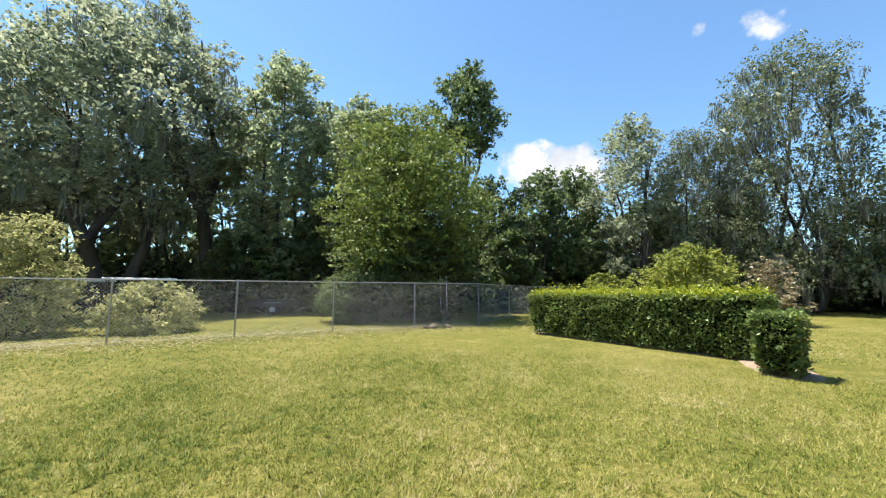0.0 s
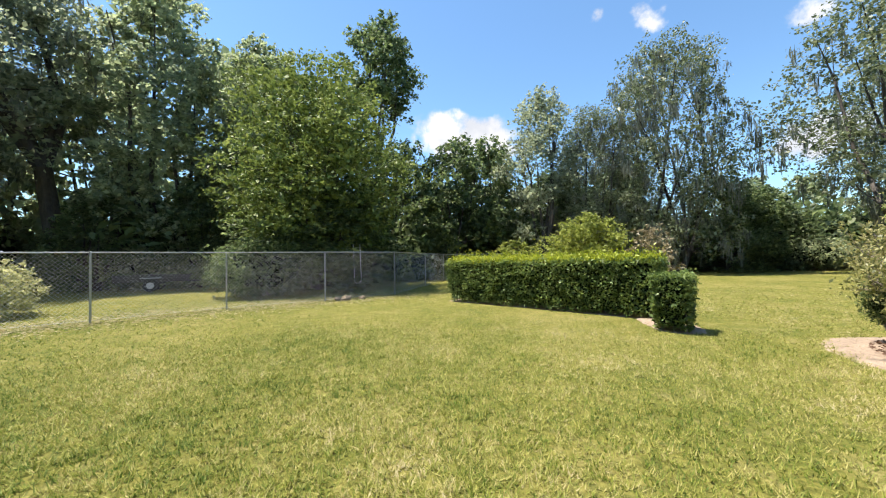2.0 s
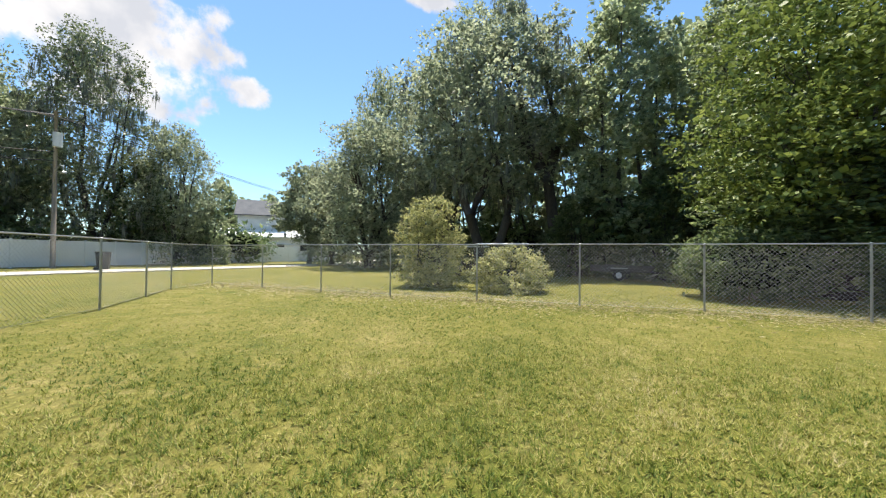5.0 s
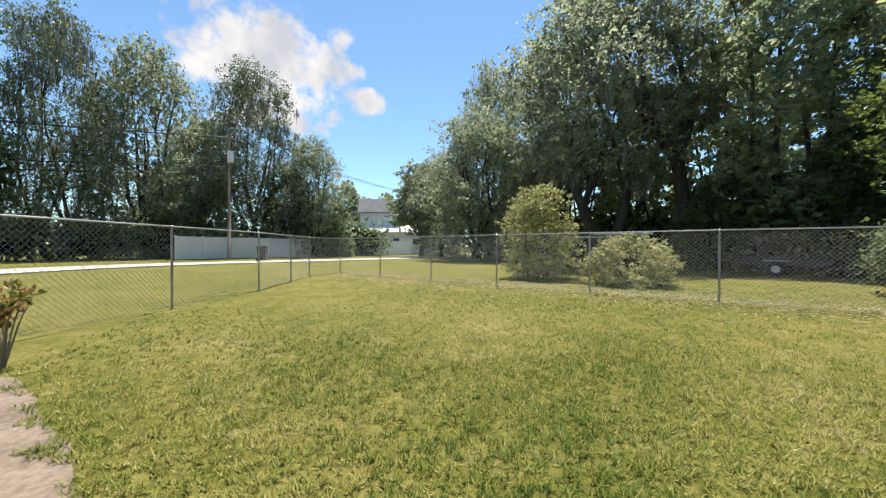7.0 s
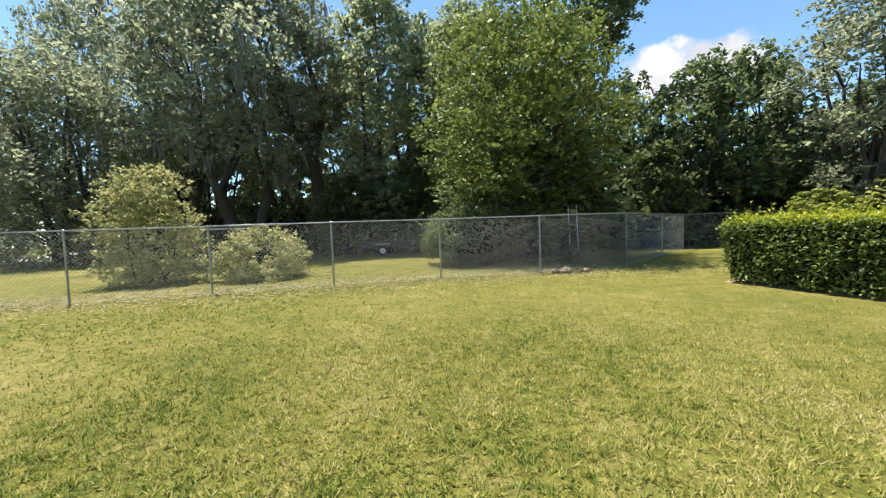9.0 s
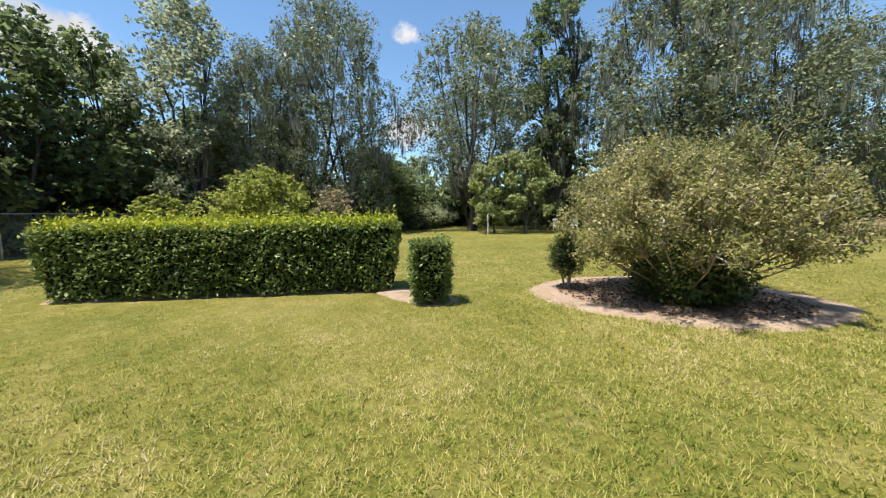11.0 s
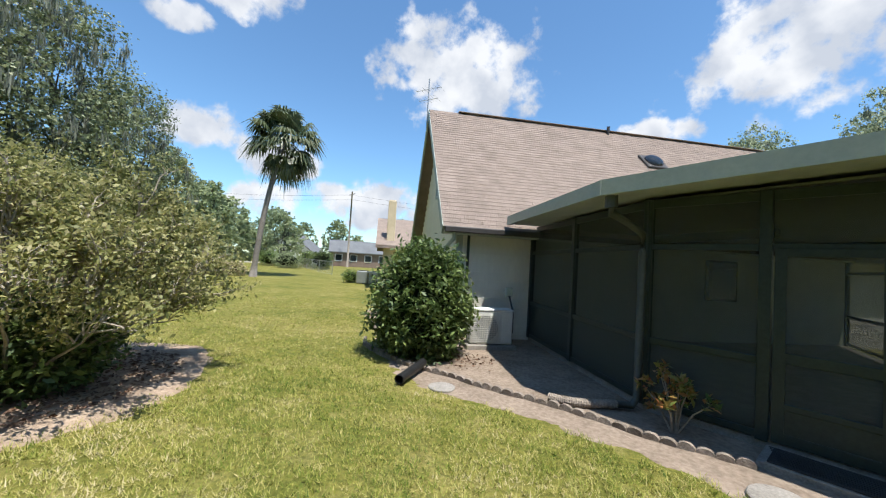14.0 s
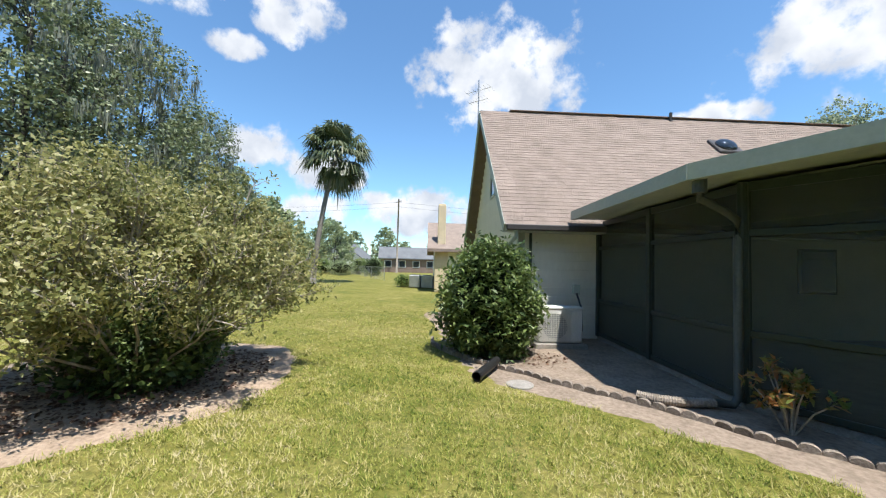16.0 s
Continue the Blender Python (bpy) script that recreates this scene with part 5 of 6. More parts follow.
up = pole(-45.2, -7.25, 13.3, "wooden utility pole with a transformer beside the lane", (25, 0))
Geo().tube([(0.35, 0.2, 10.2), (0.35, 0.2, 11.4)], 0.32, 12).make("transformer", M_ACWHITE, up)
Geo().tube([(0, 0, 8.2), (0.5, 0.4, 8.7), (0.9, 0.7, 8.5), (0.9, 0.7, 8.1)], 0.05, 6).make("lamp_arm", M_GALV, up)
Geo().box((0.9, 0.7, 8.0), (0.4, 0.3, 0.18), 30, 0.04).make("lamp_head", M_GALV, up)
pole(48.2, -42.1, 13.2, "thin distant utility pole beyond the lawn", (70, 0))
cables = thing("overhead_cables", "black overhead power cables between the poles", "cables")
for zz, k in ((13.0, 0.0), (12.8, 0.6), (9.8, 0.2), (9.0, 0.4)):
    a, b = Vector((-45.2 + k, -7.25, zz)), Vector((-33, -52, zz - 0.5))
    Geo().tube([a.lerp(b, i / 10) - UP * (1.3 * math.sin(math.pi * i / 10)) for i in range(11)], 0.035, 4).make("cable", M_BLACK, cables)
for zz in (13.0, 12.8):
    a, b = Vector((-45.2, -7.25, zz)), Vector((-84, 34, zz - 1))
    Geo().tube([a.lerp(b, i / 10) - UP * (1.0 * math.sin(math.pi * i / 10)) for i in range(11)], 0.03, 4).make("cable", M_BLACK, cables)

for zz in (12.6, 11.8):
    for b in (Vector((12, -70, zz - 1)), Vector((80, -18, zz - 1))):
        a = Vector((48.2, -42.1, zz))
        Geo().tube([a.lerp(b, i / 8) - UP * (0.9 * math.sin(math.pi * i / 8)) for i in range(9)], 0.014, 4).make("cable", M_BLACK, cables)


def trash_bin(x, y):
    e = thing("trash_bin", "dark grey wheeled trash bin by the lane", "bin", at=(x, y, 0.06))
    g = Geo()
    prof = [(0.26, 0.06), (0.33, 1.0)]
    vs = [(sx * w, sy * w, z) for w, z in prof for sx, sy in ((-1, -1), (1, -1), (1, 1), (-1, 1))]
    g.add(vs, [(3, 2, 1, 0), (4, 5, 6, 7), (0, 1, 5, 4), (1, 2, 6, 5), (2, 3, 7, 6), (3, 0, 4, 7)])
    g.make("body", M_RUBBER, e)
    Geo().box((0, 0, 1.04), (0.72, 0.72, 0.08), 0, 0.02).make("lid", M_BLACK, e)
    for s in (-1, 1):
        Geo().tube([(s * 0.28, -0.3, 0.1), (s * 0.34, -0.3, 0.1)], 0.1, 10).make("wheel", M_RUBBER, e)
    return e


b = trash_bin(-37.2, -2.95)
b.scale = (1.2, 1.2, 1.25)


def far_house(name, label, x, y, rz, w, d, h, rise, wall_mat, roof_mat, windows=3, overhang=0.5):
    e = thing(name, label, "house", at=(x, y, 0), rz=rz)
    g = Geo().add([(sx * w / 2, sy * d / 2, z) for z in (0, h) for sx, sy in ((-1, -1), (1, -1), (1, 1), (-1, 1))] + [(-w / 2, 0, h + rise), (w / 2, 0, h + rise)],
                  [(0, 1, 5, 4), (1, 2, 6, 9, 5), (2, 3, 7, 6), (3, 0, 4, 8, 7)])
    g.make("wall", wall_mat, e)
    o = overhang
    k = rise / (d / 2)
    for s in (-1, 1):
        vs = [(-w / 2 - o, s * (d / 2 + o), h - o * k), (w / 2 + o, s * (d / 2 + o), h - o * k), (w / 2 + o, 0, h + rise + 0.02), (-w / 2 - o, 0, h + rise + 0.02)]
        Geo().add(vs + [(p[0], p[1], p[2] - 0.18) for p in vs], [(0, 1, 2, 3), (7, 6, 5, 4), (0, 4, 5, 1), (1, 5, 6, 2), (3, 2, 6, 7), (0, 3, 7, 4)]).make("roof", roof_mat, e)
    for i in range(windows):
        xx = -w / 2 + (i + 0.5) * w / windows
        for s in (-1, 1):
            wf = Geo().box((xx, s * (d / 2 + 0.03), h * 0.55), (1.3, 0.1, 1.3), 0, 0.02).make("window", M_WHITE, e)
            Geo().box((xx, s * (d / 2 + 0.07), h * 0.55), (1.1, 0.06, 1.1)).make("pane", M_GLASS, wf)
    return e


far_house("neighbour_house", "white two-storey house beyond the white fence", -74.5, 13.2, 78, 7.2, 7, 8.3, 2.6, M_WHITE, M_GREYROOF, 3)
far_house("neighbour_house", "white single-storey wing with a pale roof", -70.5, 15.6, 78, 18, 6, 4.3, 1.2, M_WHITE, M_WHITE, 5)
far_house("distant_house", "distant grey-roofed house across the street", 52.0, -49.0, 47, 10.5, 8, 2.9, 2.0, M_BRICKISH, M_GREYROOF, 4)
far_house("distant_house", "distant white-gabled house across the street", 66.5, -46.0, 125, 10, 8, 2.8, 3.0, M_WHITE, M_GREYROOF, 3)
far_house("shed", "pale-roofed shed behind the far wire fence", 48, 32, 118, 8, 5, 2.1, 0.9, M_BRICKISH, M_GALV, 2)
far_house("adjoining_house", "next house with tan shingles and a stucco chimney", 14.2, -17.6, 219.97, 9, 7.5, 2.7, 1.7, M_WALL, M_SHINGLES, 0)
ch = thing("chimney", "tall tan stucco chimney at the end of the next house", "chimney", at=(15.25, -12.35, 0), rz=40)
Geo().box((0, 0, 1.2), (0.75, 1.15, 2.4), 0, 0.02).make("base", M_STUCCO, ch)
Geo().box((0, 0, 3.72), (0.46, 0.52, 2.7), 0, 0.02).make("flue", M_STUCCO, ch)
Geo().box((0, 0, 5.1), (0.4, 0.44, 0.1), 0, 0.03).make("cap", M_STUCCO, ch)
for x, y in ((18.4, -13.7), (17.6, -14.0)):
    u2 = thing("air_conditioner", "grey square outdoor air conditioner beside the next house", "air conditioner", at=(x, y, 0), rz=30)
    Geo().box((0, 0, 0.42), (0.75, 0.75, 0.8), 0, 0.03).make("body", M_GALV, u2)
    Geo().tube([(0, 0, 0.82), (0, 0, 0.86)], 0.3, 12).make("fan_guard", M_GUTTER, u2)
bush("bush", "small clipped bush beside the next house", 19.3, -13.5, 0.8, 0.55, M_HEDGE, 33, 1600, 0.1, clear=0.0)
chain_fence("black_fence", "low black wire fence at the back of the lawn", [(27, -19), (31, -21), (35, -23.5), (39, -26), (43, -28)], height=1.2, pitch=0.3, wire=0.006)
for i, (x, y, h, r, m) in enumerate(((27.5, -8.8, 1.0, 1.3, M_STRAWLEAF), (26.6, -9.6, 0.75, 0.9, M_STRAWLEAF), (28.8, -7.2, 0.8, 1.1, M_STRAWLEAF), (30.2, -6.0, 0.7, 1.1, M_STRAWLEAF), (40, -24, 1.8, 1.6, M_OAK), (44, -30, 2.2, 1.6, M_LIME), (37.5, -27, 2.4, 1.3, M_DARK), (46, -26, 1.8, 1.8, M_HEDGE))):
    bush("bush", ("pale dry ornamental grass clump at the palm's foot" if m is M_STRAWLEAF else "garden shrub at the back of the lawn"), x, y, h, r, m, 40 + i, 2600, 0.16, clear=0.0, lumps=0.2)


def stake(x, y, h, label):
    e = thing("survey_stake", label, "stake", at=(x, y, 0))
    Geo().box((0.04, 0.02, h / 2), (0.07, 0.05, h), 20, 0.005, ).make("shaft", M_WHITE, e)
    return e


stake(24.1, 14.45, 1.45, "thin white marker stake standing in the lawn")
stake(21.8, -5.65, 1.2, "thin white marker stake standing in the lawn")


def trailer(x, y, rz):
    e = thing("utility_trailer", "low black flatbed utility trailer under the trees", "trailer", at=(x, y, 0), rz=rz)
    Geo().box((0, 0, 0.55), (3.2, 1.7, 0.1), 0, 0.01).make("deck", M_GUTTER, e)
    for s in (-1, 1):
        Geo().box((0, s * 0.85, 0.75), (3.2, 0.06, 0.3)).make("side_rail", M_GUTTER, e)
        w = Geo().tube([(0, s * 0.9, 0.33), (0, s * 1.1, 0.33)], 0.33, 18).make("wheel", M_RUBBER, e)
        Geo().tube([(0, s * 1.09, 0.33), (0, s * 1.12, 0.33)], 0.17, 14).make("rim", M_ACWHITE, w)
        Geo().box((0, s * 1.0, 0.72), (0.9, 0.26, 0.05), 0, 0.02).make("mudguard", M_GALV, e)
    Geo().tube([(1.6, 0.6, 0.5), (2.9, 0, 0.48), (1.6, -0.6, 0.5)], 0.04, 6).make("drawbar", M_GUTTER, e)
    return e


trailer(-12.7, 23.2, 20)


def golf_cart(x, y, rz):
    e = thing("golf_cart", "parked golf cart with a white roof", "cart", at=(x, y, 0), rz=rz)
    Geo().box((0, 0, 1.98), (2.6, 1.25, 0.08), 0, 0.03).make("canopy", M_WHITE, e)
    Geo().box((0, 0, 0.45), (2.3, 1.15, 0.35), 0, 0.08).make("body", M_BLACK, e)
    Geo().box((-0.2, 0, 0.8), (0.55, 1.1, 0.14), 0, 0.04).make("seat", M_BLACK, e)
    Geo().box((-0.5, 0, 1.05), (0.12, 1.1, 0.45), 0, 0.04).make("backrest", M_BLACK, e)
    for sx in (-1, 1):
        for sy in (-1, 1):
            Geo().tube([(sx * 1.0, sy * 0.55, 0.5), (sx * 1.15, sy * 0.55, 1.95)], 0.025, 6).make("post", M_GUTTER, e)
            Geo().tube([(sx * 0.75, sy * 0.48, 0.24), (sx * 0.75, sy * 0.66, 0.24)], 0.24, 14).make("wheel", M_RUBBER, e)
    return e



def lawn_chair(x, y, rz):
    e = thing("lawn_chair", "white plastic lawn chair under the far trees", "chair", "white lawn chairs", at=(x, y, 0), rz=rz)
    Geo().box((0, 0, 0.42), (0.55, 0.5, 0.05), 0, 0.015).make("seat", M_WHITE, e)
    Geo().box(None, (0.55, 0.05, 0.6), bevel=0.015, m=pose(0, 0.27, 0.72, -14)).make("backrest", M_WHITE, e)
    for sx in (-1, 1):
        for sy in (-1, 1):
            Geo().tube([(sx * 0.25, sy * 0.22, 0.41), (sx * 0.28, sy * 0.25, 0)], 0.025, 6).make("leg", M_WHITE, e)
        Geo().box((sx * 0.29, 0, 0.64), (0.06, 0.5, 0.04), 0, 0.01).make("armrest", M_WHITE, e)
    return e


lawn_chair(31.4, 11.4, 60)
lawn_chair(31.7, 10.2, 110)

golf_cart(-14.9, 15.7, 43)
golf_cart(-20.6, 18.0, 60)
sw = thing("rope_swing", "pale rope loop hanging from a branch by the fence", "swing")
Geo().tube([(-1.55, 18.4, 2.2), (-1.5, 18.4, 0.5), (-1.38, 18.4, 0.32), (-1.2, 18.45, 0.5), (-1.25, 18.45, 2.2)], 0.014, 6).make("rope", M_WHITE, sw)
for i, (x, y, s) in enumerate(((-1.75, 14.75, 0.10), (-1.45, 14.7, 0.14), (-0.9, 15.0, 0.10))):
    bm = bmesh.new()
    bmesh.ops.create_icosphere(bm, subdivisions=2, radius=s)
    for v in bm.verts:
        v.co = v.co * (1 + 0.35 * noise.noise(v.co * 9 + Vector((i, 0, 0))))
        v.co = Vector((v.co.x * 1.3, v.co.y, v.co.z * 0.8 + s * 0.5))
    me = bpy.data.meshes.new("rock")
    bm.to_mesh(me)
    bm.free()
    rk = link_mesh(me, "rock", M_SAND)
    rk.location = (x, y, 0)
    tagged(rk, "small grey rock at the fence's foot", "rock")

# ---- clouds ----


def cloud_build(nodes, links, bsdf):
    """Cumulus on the sky's dome: soft heaps about given directions, broken up by noise."""
    pos = nodes.new("ShaderNodeNewGeometry").outputs["Position"]
    nrm = nodes.new("ShaderNodeVectorMath")
    nrm.operation = "NORMALIZE"
    links.new(pos, nrm.inputs[0])
    n1 = nodes.new("ShaderNodeTexNoise")
    n1.inputs["Scale"].default_value, n1.inputs["Detail"].default_value, n1.inputs["Roughness"].default_value = 13.0, 9, 0.58
    links.new(nrm.outputs[0], n1.inputs["Vector"])
    total = None
    for az, el, wide, tall in CLOUDS:
        a, e = radians(az), radians(el)
        c = Vector((-math.sin(a) * math.cos(e), math.cos(a) * math.cos(e), math.sin(e)))
        right = Vector((math.cos(a), math.sin(a), 0))
        up = right.cross(c) * -1
        sub = nodes.new("ShaderNodeVectorMath")
        sub.operation = "SUBTRACT"
        links.new(nrm.outputs[0], sub.inputs[0])
        sub.inputs[1].default_value = c
        parts = []
        for axis, size in ((right, wide), (up, tall)):
            dot = nodes.new("ShaderNodeVectorMath")
            dot.operation = "DOT_PRODUCT"
            links.new(sub.outputs[0], dot.inputs[0])
            dot.inputs[1].default_value = axis / radians(size)
            sq = nodes.new("ShaderNodeMath")
            sq.operation = "POWER"
            links.new(dot.outputs["Value"], sq.inputs[0])
            sq.inputs[1].default_value = 2.0
            ab = nodes.new("ShaderNodeMath")
            ab.operation = "MULTIPLY"
            links.new(dot.outputs["Value"], ab.inputs[0])
            links.new(dot.outputs["Value"], ab.inputs[1])
            parts.append(ab)
        add = nodes.new("ShaderNodeMath")
        add.operation = "ADD"
        links.new(parts[0].outputs[0], add.inputs[0])
        links.new(parts[1].outputs[0], add.inputs[1])
        inv = nodes.new("ShaderNodeMath")
        inv.operation = "SUBTRACT"
        inv.inputs[0].default_value = 1.0 if wide > 5 else 0.95 if wide > 3 else 0.5
        links.new(add.outputs[0], inv.inputs[1])
        far = nodes.new("ShaderNodeMath")          # nothing on the far side of the dome
        far.operation = "MAXIMUM"
        links.new(inv.outputs[0], far.inputs[0])
        far.inputs[1].default_value = -1.0
        if total is None:
            total = far
        else:
            mx = nodes.new("ShaderNodeMath")
            mx.operation = "SMOOTH_MAX"
            mx.inputs[2].default_value = 0.3
            links.new(total.outputs[0], mx.inputs[0])
            links.new(far.outputs[0], mx.inputs[1])
            total = mx
    k = nodes.new("ShaderNodeMath")
    k.operation = "MULTIPLY_ADD"
    links.new(n1.outputs["Fac"], k.inputs[0])
    k.inputs[1].default_value, k.inputs[2].default_value = 3.4, -1.70
    s = nodes.new("ShaderNodeMath")
    s.operation = "ADD"
    links.new(total.outputs[0], s.inputs[0])
    links.new(k.outputs[0], s.inputs[1])
    al = nodes.new("ShaderNodeMapRange")
    al.interpolation_type = "SMOOTHSTEP"
    al.inputs["From Min"].default_value, al.inputs["From Max"].default_value = 0.08, 0.78
    links.new(s.outputs[0], al.inputs["Value"])
    tone = ramp(nodes, [(0.35, (1.0, 1.0, 1.0)), (0.62, (0.66, 0.70, 0.77))])
    n2 = nodes.new("ShaderNodeTexNoise")
    n2.inputs["Scale"].default_value, n2.inputs["Detail"].default_value = 11.0, 5
    links.new(nrm.outputs[0], n2.inputs["Vector"])
    links.new(n2.outputs["Fac"], tone.inputs["Fac"])
    em = nodes.new("ShaderNodeEmission")
    em.inputs["Strength"].default_value = 0.54
    links.new(tone.outputs["Color"], em.inputs["Color"])
    tr = nodes.new("ShaderNodeBsdfTransparent")
    mix = nodes.new("ShaderNodeMixShader")
    links.new(al.outputs["Result"], mix.inputs["Fac"])
    links.new(tr.outputs[0], mix.inputs[1])
    links.new(em.outputs[0], mix.inputs[2])
    links.new(mix.outputs[0], nodes["Material Output"].inputs["Surface"])


# bearing to the left of +y, height, half width and half height in degrees
CLOUDS = [(-151, 27.5, 12.5, 8.2), (168, 26, 11.5, 8.0), (-115, 15.7, 5.2, 3.6), (-124.5, 12.8, 6.5, 2.6), (-138, 8.2, 11, 4.2), (-124, 7.4, 6, 2.8), (-179, 19.0, 7, 1.8),
          (-99, 33, 11, 4.6), (-119, 32.5, 6, 3.8), (-112, 27.3, 3.6, 2.0), (98, 24, 12.5, 8.0), (84, 21, 3.6, 2.3), (57, 35, 4, 1.7),
          (-11, 18.4, 9.5, 4.6), (-38, 30, 2.6, 2.8), (-31.5, 31.5, 1.9, 1.5), (-54, 12.6, 4.5, 3.0), (-54, 25, 4, 1.8)]
M_CLOUD = material("cloud", cloud_build)
bm = bmesh.new()
bmesh.ops.create_uvsphere(bm, u_segments=48, v_segments=24, radius=1500)
bmesh.ops.delete(bm, geom=[v for v in bm.verts if v.co.z < -20], context="VERTS")
me = bpy.data.meshes.new("backdrop")
bm.to_mesh(me)
bm.free()
dome = tagged(link_mesh(me, "backdrop", M_CLOUD, smooth=True), "white cumulus clouds in a deep blue sky", "sky", kind="structure")
dome.visible_shadow = False


# ---- scalloped edging along the house bed ----
edging = thing("garden_edging", "scalloped concrete edging blocks along the house bed", "edging")
line = [Vector((x, y, 0)) for x, y in curve([(6.62, -1.0), (6.3, -0.66), (5.5, -0.28), (4.9, -0.12), (4.1, -0.03), (3.5, 0.08), (2.8, 0.13), (2.3, 0.2), (1.6, 0.36), (0.86, 0.43)], 12)]
line_b = [Vector((x, y, 0)) for x, y in curve([(-0.30, 0.62), (-1.2, 0.95), (-2.2, 1.05)], 8)]
prof = [(-0.07, -0.03), (0.07, -0.03), (0.07, 0.032)] + [(0.07 * math.cos(a), 0.032 + 0.045 * math.sin(a)) for a in np.linspace(0.25, math.pi - 0.25, 7)] + [(-0.07, 0.032)]
np_ = len(prof)
block = Geo()
block.add([(x, y, z) for y in (-0.028, 0.028) for x, z in prof], [tuple(range(np_)), tuple(reversed(range(np_, 2 * np_)))] + [(i, i + np_, (i + 1) % np_ + np_, (i + 1) % np_) for i in range(np_)])
first = block.make("edging_block", M_EDGING, edging)
rng = np.random.default_rng(5)
made = 0
for ln in (line, line_b):
    dist, nxt = 0.0, 0.0
    for a, b in zip(ln, ln[1:]):
        seg = (b - a).length
        while nxt <= dist + seg:
            p = a.lerp(b, (nxt - dist) / seg)
            ob = first if made == 0 else first.copy()
            if made:
                scene.collection.objects.link(ob)
            d = b - a
            ob.matrix_basis = pose(p.x, p.y, rng.uniform(-0.006, 0.012), rng.uniform(-8, 8), rng.uniform(-3, 3), math.degrees(math.atan2(d.y, d.x)) + rng.uniform(-4, 4))
            made += 1
            nxt += 0.147
        dist += seg

# ---- leaf litter and grass ----
rng = np.random.default_rng(12)
n = 3600
ang, rad = rng.uniform(0, 6.283, n), np.sqrt(rng.uniform(0, 1, n))
lit = np.stack([7.75 + np.cos(ang) * rad * 1.5, 3.75 + np.sin(ang) * rad * 1.9, np.full(n, 0.045)], 1)
lit2 = np.stack([rng.normal(4.35, 0.25, 160), rng.normal(-1.05, 0.25, 160), np.full(160, 0.03)], 1)
v, q = leaf_arrays(np.concatenate([lit, lit2]), 0.055, rng, wide=0.55, flat=0.9)
litter = tagged(link_mesh(quick_mesh("leaf_litter", v, q), "leaf_litter", M_LITTER), "dry brown fallen leaves under the shrubs", "leaves", kind="stuff")


def bare(x, y):
    """Where no grass grows: soil beds and the house."""
    a = ((x - 7.95) / 2.05) ** 2 + ((y - 3.75) / 2.4) ** 2 < 0.92 + 0.09 * np.sin(9 * x + 2 * y) + 0.08 * np.sin(13 * y + 4 * x) + 0.05 * np.sin(31 * x - 17 * y)
    front = np.interp(x, [-6, -4.6, -3.4, -2.0, -0.4, 0.9, 1.6, 2.3, 2.9, 3.6, 4.3, 5.0, 5.75, 6.9, 8.2, 9.6], [-1, 0.1, 0.95, 1.6, 1.5, 1.2, 0.96, 0.85, 0.76, 0.70, 0.74, 0.5, -0.05, -1.2, -2.7, -4.6])
    ragged = 0.09 * np.sin(7.1 * x + 2.3 * y) + 0.07 * np.sin(17.3 * x - 5.0 * y) + 0.04 * np.sin(41 * x + 13 * y)
    b = y < front - 0.10 + ragged
    t = np.clip(((x - 2.1) * hd.x + (y - 13.3) * hd.y) / hd.length ** 2, 0, 1.17)
    dx, dy = x - (2.35 + hd.x * t), y - (13.5 + hd.y * t)
    return a | b | (dx * dx + dy * dy < 0.46)


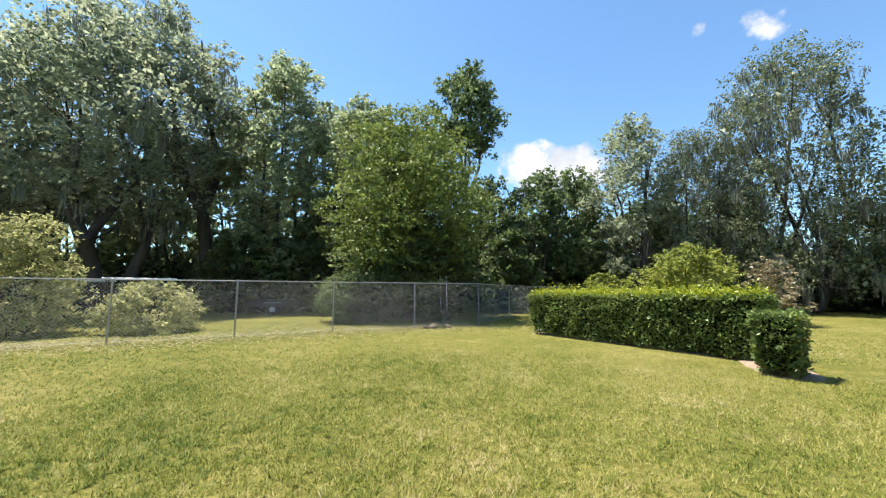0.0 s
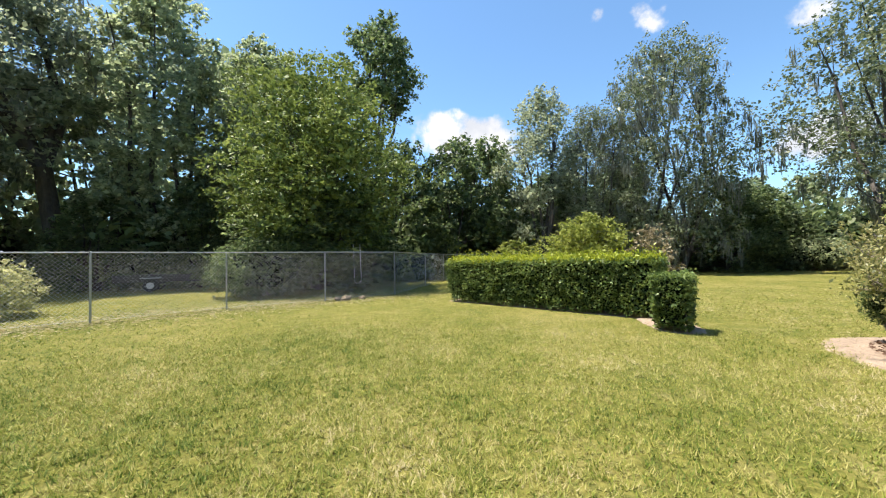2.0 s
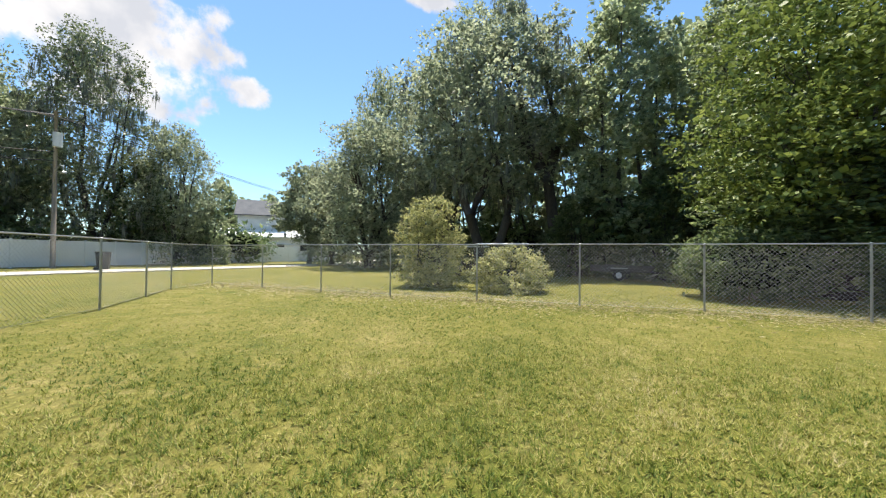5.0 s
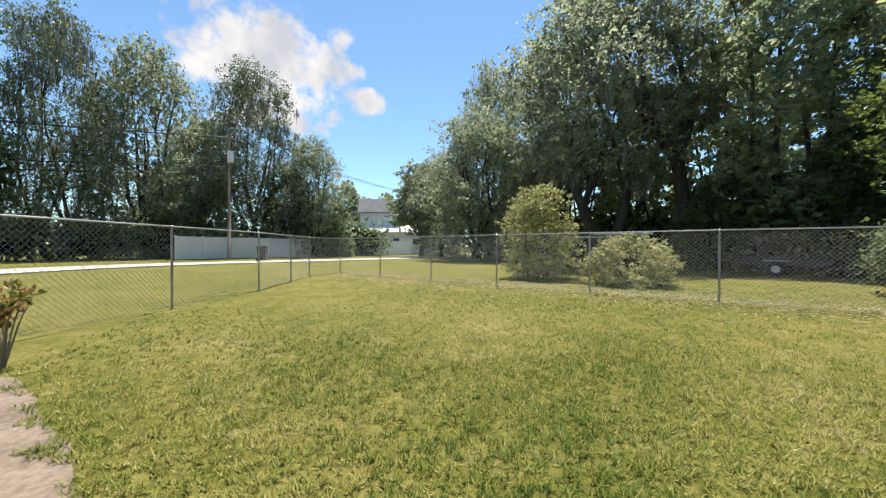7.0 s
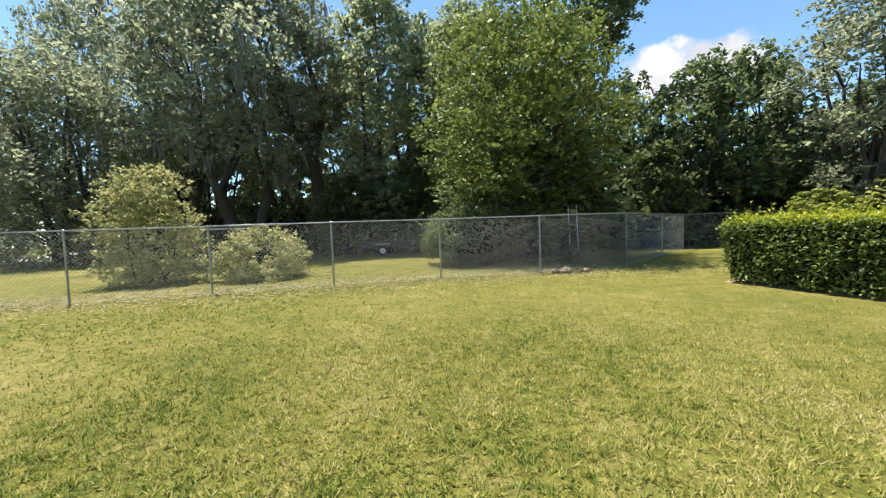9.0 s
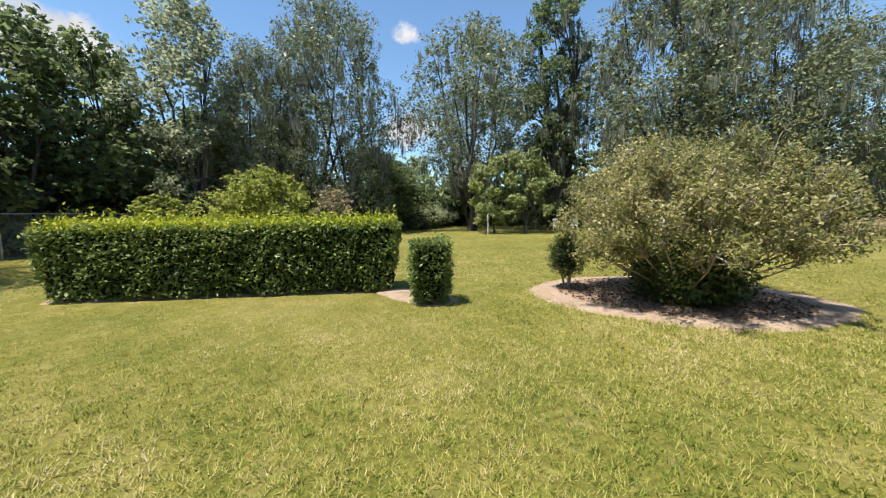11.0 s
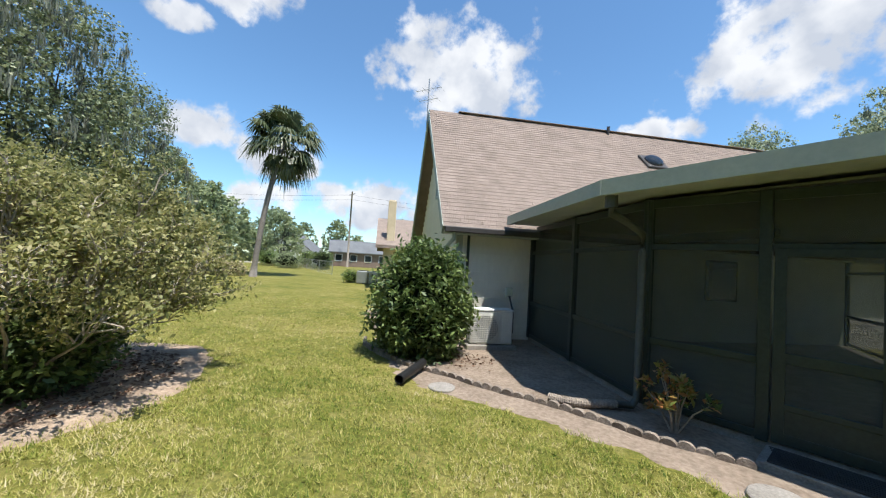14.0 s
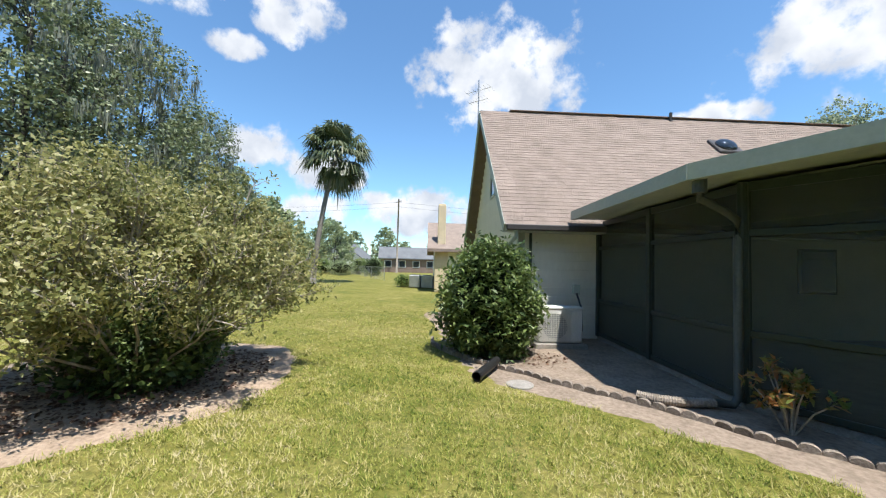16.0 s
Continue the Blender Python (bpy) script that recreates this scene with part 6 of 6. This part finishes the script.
def grass_blades(name, count, centre, spread, length, width, seed):
    rng = np.random.default_rng(seed)
    tufts = count // 7
    r = spread * np.sqrt(rng.uniform(0, 1, tufts)) ** 1.1 * (1 + np.abs(rng.normal(size=tufts)) * 0.22)
    w = rng.uniform(0, 6.283, tufts)
    tx, ty = centre[0] + r * np.cos(w), centre[1] + r * np.sin(w)
    x, y = np.repeat(tx, 7) + rng.normal(size=tufts * 7) * 0.018, np.repeat(ty, 7) + rng.normal(size=tufts * 7) * 0.018
    keep = ~bare(x, y)
    x, y = x[keep], y[keep]
    n = len(x)
    ln = length * rng.uniform(0.45, 1.25, n) * np.repeat(rng.uniform(0.55, 1.25, tufts), 7)[keep]
    az = rng.uniform(0, 6.283, n)
    tilt = rng.uniform(0.45, 1.35, n)
    d = np.stack([np.cos(az) * np.sin(tilt), np.sin(az) * np.sin(tilt), np.cos(tilt)], 1)
    s = np.stack([-np.sin(az), np.cos(az), np.zeros(n)], 1) * (width * rng.uniform(0.6, 1.3, n))[:, None]
    p = np.stack([x, y, np.full(n, -0.012)], 1)
    tip = p + d * ln[:, None]
    verts = np.stack([p - s, p + s, tip], 1).reshape(-1, 3)
    me = quick_mesh(name, verts, np.arange(3 * n).reshape(-1, 3))
    return tagged(link_mesh(me, name, M_BLADE), "mown coarse grass blades with yellow and straw tones", "grass", kind="stuff")


grass_blades("grass", 330000, (0.6, 3.2), 5.5, 0.068, 0.0040, 1)
grass_blades("grass", 260000, (0.6, 4.2), 10.0, 0.058, 0.0046, 2)
grass_blades("grass", 280000, (0.5, 4.5), 15.0, 0.048, 0.0062, 3)


def dry_grass(count, seed):
    """Straw-coloured turf along the foot of the wire fence."""
    rng = np.random.default_rng(seed)
    posts = np.array(FENCE[6:])
    k = rng.integers(0, len(posts) - 1, count)
    p = posts[k] + (posts[k + 1] - posts[k]) * rng.uniform(0, 1, (count, 1)) + rng.normal(size=(count, 2)) * 0.9
    c = np.column_stack([p, np.full(count, 0.012)])
    v, q = leaf_arrays(c, 0.11, rng, wide=0.2, flat=0.85)
    return tagged(link_mesh(quick_mesh("dry_grass", v, q), "dry_grass", M_STRAWLEAF), "dry straw-coloured grass along the wire fence", "grass", kind="stuff")


dry_grass(9000, 4)
